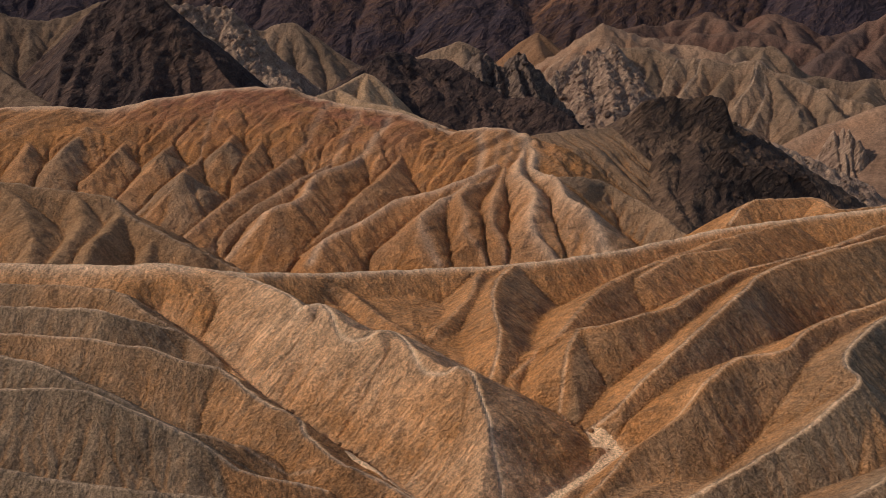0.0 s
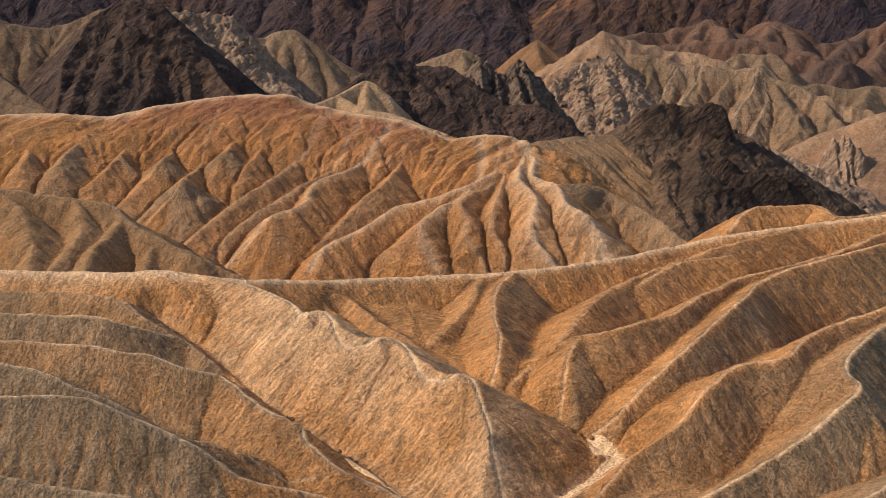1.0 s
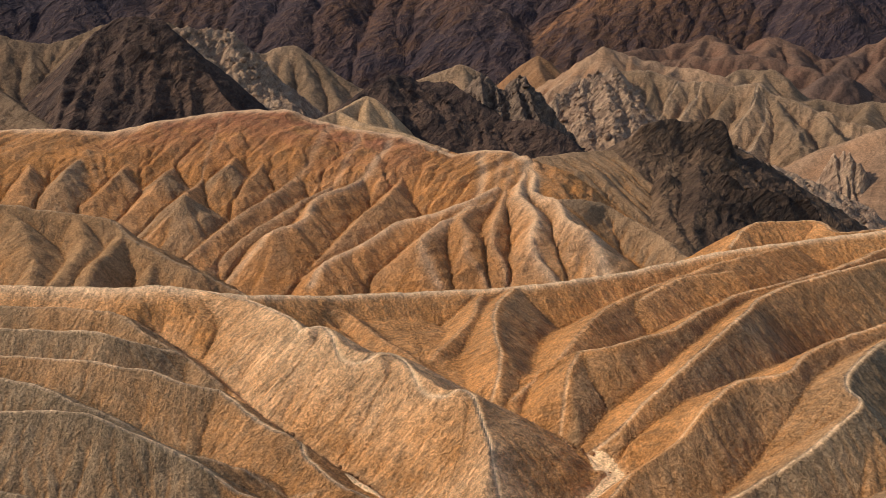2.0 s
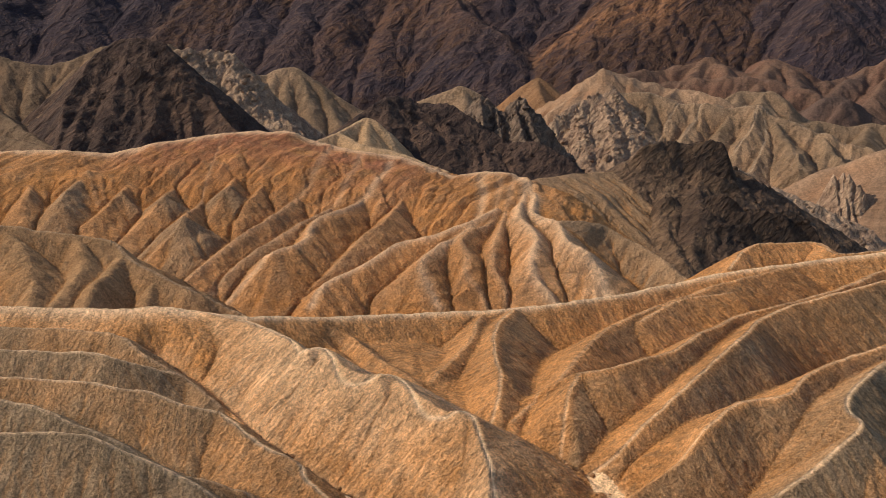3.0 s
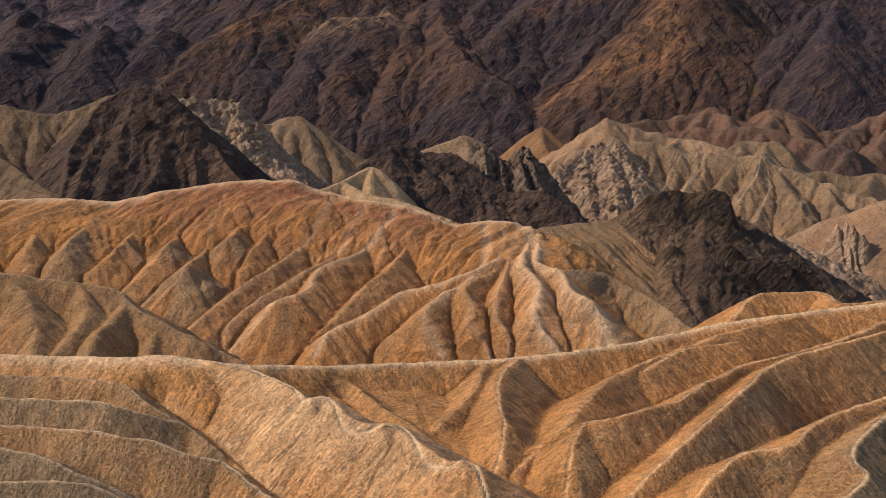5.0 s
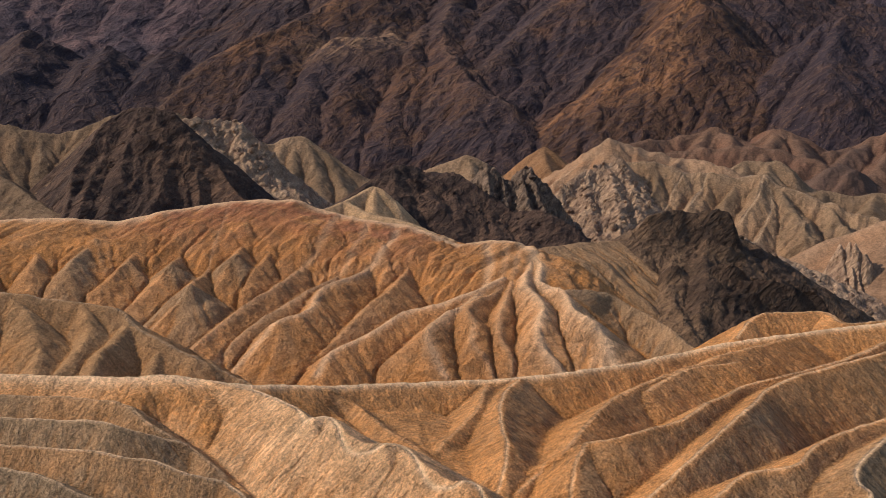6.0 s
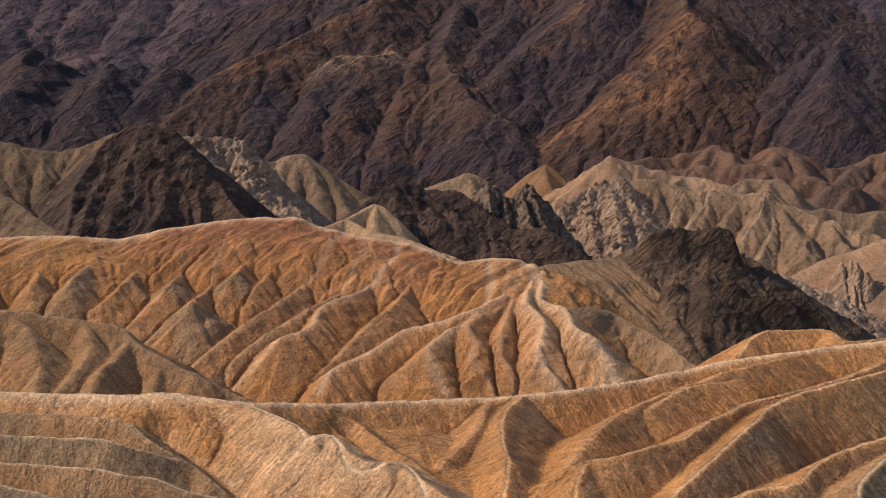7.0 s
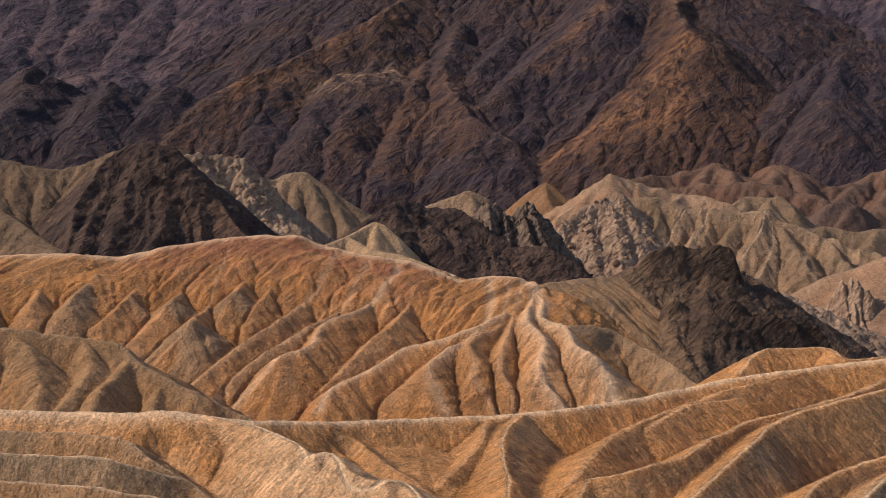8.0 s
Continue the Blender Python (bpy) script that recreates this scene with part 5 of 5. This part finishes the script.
# ---- far mountain ----
mountain = Landform(-360, 370, 750, 1180, 1.4, slope=0.64, round_off=2.0, warp=4.0, seed=31, reach=400.0)
# plan of mountain
mountain.ridge([(163.7, 1098.7, 156.4), (151.1, 1024.6, 126.6), (150.0, 940.1, 98.9), (126.6, 900.0, 75.5), (103.8, 866.4, 53.2), (82.7, 854.3, 36.7), (65.5, 844.1, 25.5), (59.0, 844.0, 17.2)], pale=0.5, tone=0.9, width=3.0)
mountain.ridge([(150.0, 940.1, 98.9), (140.4, 898.6, 73.8), (127.2, 865.0, 49.9), (119.0, 851.9, 33.6), (108.1, 842.5, 20.7)], pale=0.3, tone=0.9, width=3.0)
mountain.ridge([(150.0, 940.1, 98.9), (161.6, 910.2, 70.5), (165.7, 873.4, 46.6), (155.8, 853.7, 27.0)], tone=0.5)
mountain.ridge([(-71.8, 1154.8, 165.2), (-18.4, 1145.7, 160.1), (43.0, 1139.7, 159.7), (129.6, 1132.7, 163.6), (167.8, 1098.0, 156.3), (213.4, 1116.5, 158.0)], left=0.5, right=0.5, tone=0.4)
mountain.ridge([(126.5, 1104.6, 156.8), (101.5, 1021.0, 126.2), (75.2, 980.8, 101.1), (51.1, 952.3, 81.7), (28.1, 917.2, 61.4), (6.6, 891.8, 45.8), (-13.7, 864.2, 29.5)], pale=0.2, tone=0.3, width=4.0)
mountain.ridge([(122.1, 962.6, 93.1), (99.2, 919.0, 70.4), (79.1, 890.8, 52.9), (57.6, 875.8, 39.4)], tone=-0.1)
mountain.ridge([(-17.9, 1116.8, 149.1), (-44.7, 1040.7, 121.2), (-70.0, 999.8, 103.5), (-91.4, 979.6, 93.2), (-116.0, 932.7, 75.4), (-138.6, 913.5, 66.3), (-161.8, 884.0, 48.9), (-172.0, 847.4, 29.6)], pale=0.2, tone=0.7, width=4.0)
mountain.ridge([(-38.2, 975.3, 85.7), (-56.9, 911.4, 59.4), (-68.0, 870.1, 39.2), (-71.8, 834.4, 17.4)], tone=0.5)
mountain.ridge([(7.4, 1032.2, 111.0), (-4.1, 949.6, 77.8), (10.0, 886.3, 49.4), (33.1, 857.1, 36.5), (47.7, 848.4, 26.9), (58.7, 840.1, 17.4)], pale=0.2, tone=0.4, width=3.0)
mountain.ridge([(38.5, 1012.3, 102.4), (21.8, 958.8, 78.1), (-0.4, 922.4, 59.6)], tone=-0.1)
mountain.ridge([(302.7, 935.7, 89.1), (270.5, 913.8, 81.3), (248.9, 923.2, 86.8), (222.4, 900.8, 74.0), (195.6, 872.2, 56.7), (166.3, 858.1, 41.8), (137.8, 844.7, 25.7)], pale=0.1, tone=0.3)
mountain.ridge([(248.9, 923.2, 86.8), (216.1, 846.5, 53.6), (201.1, 836.2, 37.5), (193.4, 829.1, 21.6)], pale=0.2, tone=0.3)
mountain.ridge([(216.1, 846.5, 53.6), (230.3, 824.1, 31.6), (239.9, 811.8, 19.4)], tone=0.3)
mountain.ridge([(267.5, 902.7, 74.2), (246.2, 853.8, 50.4), (238.5, 830.6, 31.4)], pale=0.2, tone=0.3)
mountain.ridge([(-212.5, 911.3, 69.6), (-214.6, 860.8, 45.7), (-220.3, 829.8, 26.9)], tone=-0.4)
mountain.ridge([(-177.1, 911.1, 66.2), (-190.0, 870.9, 45.6), (-197.2, 842.2, 29.7)], tone=-0.4)
mountain.ridge([(-102.0, 935.9, 70.1), (-114.1, 887.2, 49.0), (-123.6, 855.5, 29.5)], tone=-0.4)
mountain.ridge([(-85.4, 913.5, 59.4), (-88.1, 868.3, 39.2), (-91.8, 839.1, 20.3)], tone=-0.4)
mountain.ridge([(-264.9, 922.1, 80.2), (-260.2, 867.9, 52.2), (-265.0, 817.5, 27.2)], tone=-0.4)
mountain.ridge([(-15.4, 962.6, 81.7), (-28.4, 905.2, 56.0), (-37.2, 862.1, 32.8), (-42.5, 833.8, 14.2)], tone=0.5)
mountain.ridge([(13.6, 898.1, 52.7), (22.9, 849.2, 26.8), (16.0, 828.6, 11.4)], tone=0.4)
mountain.ridge([(50.2, 932.9, 66.9), (44.8, 894.1, 49.4), (35.3, 872.5, 39.5)], tone=-0.1)
mountain.ridge([(-76.0, 928.9, 71.9), (-58.2, 932.2, 73.8), (-40.7, 945.6, 78.4)], pale=1.0, tone=0.4, width=17.0)
mountain.stain([(149.7, 938.0), (124.9, 900.0), (102.1, 866.0), (82.5, 852.0), (65.5, 844.0)], 13.0, 1.00)
mountain.stain([(134.8, 896.0), (126.8, 862.0), (105.5, 850.0), (85.8, 850.0)], 12.0, 0.80)
mountain.stain([(100.5, 1010.0), (74.7, 975.0), (54.4, 945.0)], 8.0, 0.50)
mountain.stain([(-40.3, 1030.0), (-76.6, 985.0), (-108.5, 930.0), (-134.5, 910.0)], 10.0, 0.55)
mountain.stain([(-4.0, 930.0), (-14.4, 905.0), (-0.3, 886.0), (-34.9, 890.0), (-59.8, 850.0)], 22.0, 0.30)
# end of mountain
mountain.soften(6, 6.0)
mountain.weather(rills=(), spurs=((30.0, 1.6),), lumps=((34.0, 1.8), (9.0, 0.6)), crags=(), strata=((9.0, 0.4), (4.0, 0.3)), stretch=0.3, ribs=((22.0, 1.2), (11.0, 0.9)))
mountain.erode(100, 3.2, 160.0, 0.002, 3.0, 0.03)
mountain.build("far_mountain", MOUNTAIN, "dark purple-brown mountain side with rust ribs", "mountain", depth=5.0)
backrange = Landform(-470, 480, 960, 1340, 2.0, slope=0.62, round_off=2.0, warp=5.0, seed=33, reach=500.0)
# plan of backrange
backrange.ridge([(-430.6, 1115.1, 148.2), (-342.1, 1107.1, 143.5), (-271.9, 1174.2, 162.1), (-176.7, 1142.8, 146.5), (-109.8, 1181.3, 158.6), (-49.3, 1259.8, 184.3), (49.2, 1309.7, 204.3), (146.6, 1283.4, 196.7), (232.7, 1218.4, 176.2), (322.3, 1205.8, 184.2), (436.8, 1142.9, 169.4)], tone=0.3)
backrange.ridge([(-271.9, 1174.2, 162.1), (-264.9, 1086.7, 121.4), (-272.0, 1031.2, 90.6)], tone=0.6)
backrange.ridge([(-176.7, 1142.8, 146.5), (-196.5, 1079.5, 112.9), (-209.2, 1036.4, 86.9)], tone=0.5)
backrange.ridge([(-109.8, 1181.3, 158.6), (-135.3, 1090.6, 113.6), (-123.8, 1062.6, 91.9)], tone=0.1)
backrange.ridge([(-326.7, 1112.9, 144.0), (-317.5, 1051.2, 111.2), (-326.8, 1002.4, 85.7)], tone=0.2)
backrange.ridge([(-306.5, 1134.1, 149.9), (-294.4, 1071.2, 116.4), (-294.1, 1024.5, 90.3)], tone=0.4)
backrange.ridge([(-223.8, 1158.7, 152.1), (-230.7, 1083.6, 117.2), (-242.0, 1039.5, 90.9)], tone=0.3)
backrange.ridge([(232.7, 1218.4, 176.2), (223.9, 1100.6, 123.3), (236.4, 1022.3, 83.7)], tone=0.2)
backrange.ridge([(275.5, 1222.5, 181.3), (247.9, 1094.7, 123.0), (243.9, 1020.5, 83.7)], tone=0.5)
backrange.ridge([(322.3, 1205.8, 184.2), (274.4, 1100.1, 127.5), (251.3, 1018.6, 83.7)], tone=0.3)
backrange.ridge([(370.3, 1182.0, 177.4), (309.0, 1058.3, 113.0), (284.1, 1009.6, 83.5)], tone=0.3)
# end of backrange
backrange.soften(6, 6.0)
backrange.weather(rills=(), spurs=((36.0, 1.8),), lumps=((40.0, 2.0), (11.0, 0.7)), crags=(), strata=((11.0, 0.4), (5.0, 0.3)), stretch=0.3, ribs=((26.0, 1.4), (13.0, 1.0)))
backrange.erode(100, 3.2, 160.0, 0.002, 3.0, 0.03)
backrange.build("back_range", RANGE, "hazy mauve mountain slopes behind", "mountain", depth=5.0)

# ---- ground to the horizon ----
bm = bmesh.new()
last = None
for y in [-4000, -600, -60, -6, 4, 20, 45, 70, 95, 140, 190, 250, 400, 600, 800, 1200, 2000, 4800]:
    row = [bm.verts.new((x * (40 + abs(y)), y, float(valley_floor(abs(y))) - 1.5)) for x in np.linspace(-1, 1, 25)]
    if last:
        for i in range(24):
            bm.faces.new((last[i], last[i + 1], row[i + 1], row[i]))
    last = row
me = bpy.data.meshes.new("ground")
bm.to_mesh(me)
bm.free()
me.materials.append(GROUND)
tagged(new("ground", me), "bare dry clay ground of the valley floor", "ground", kind="structure")
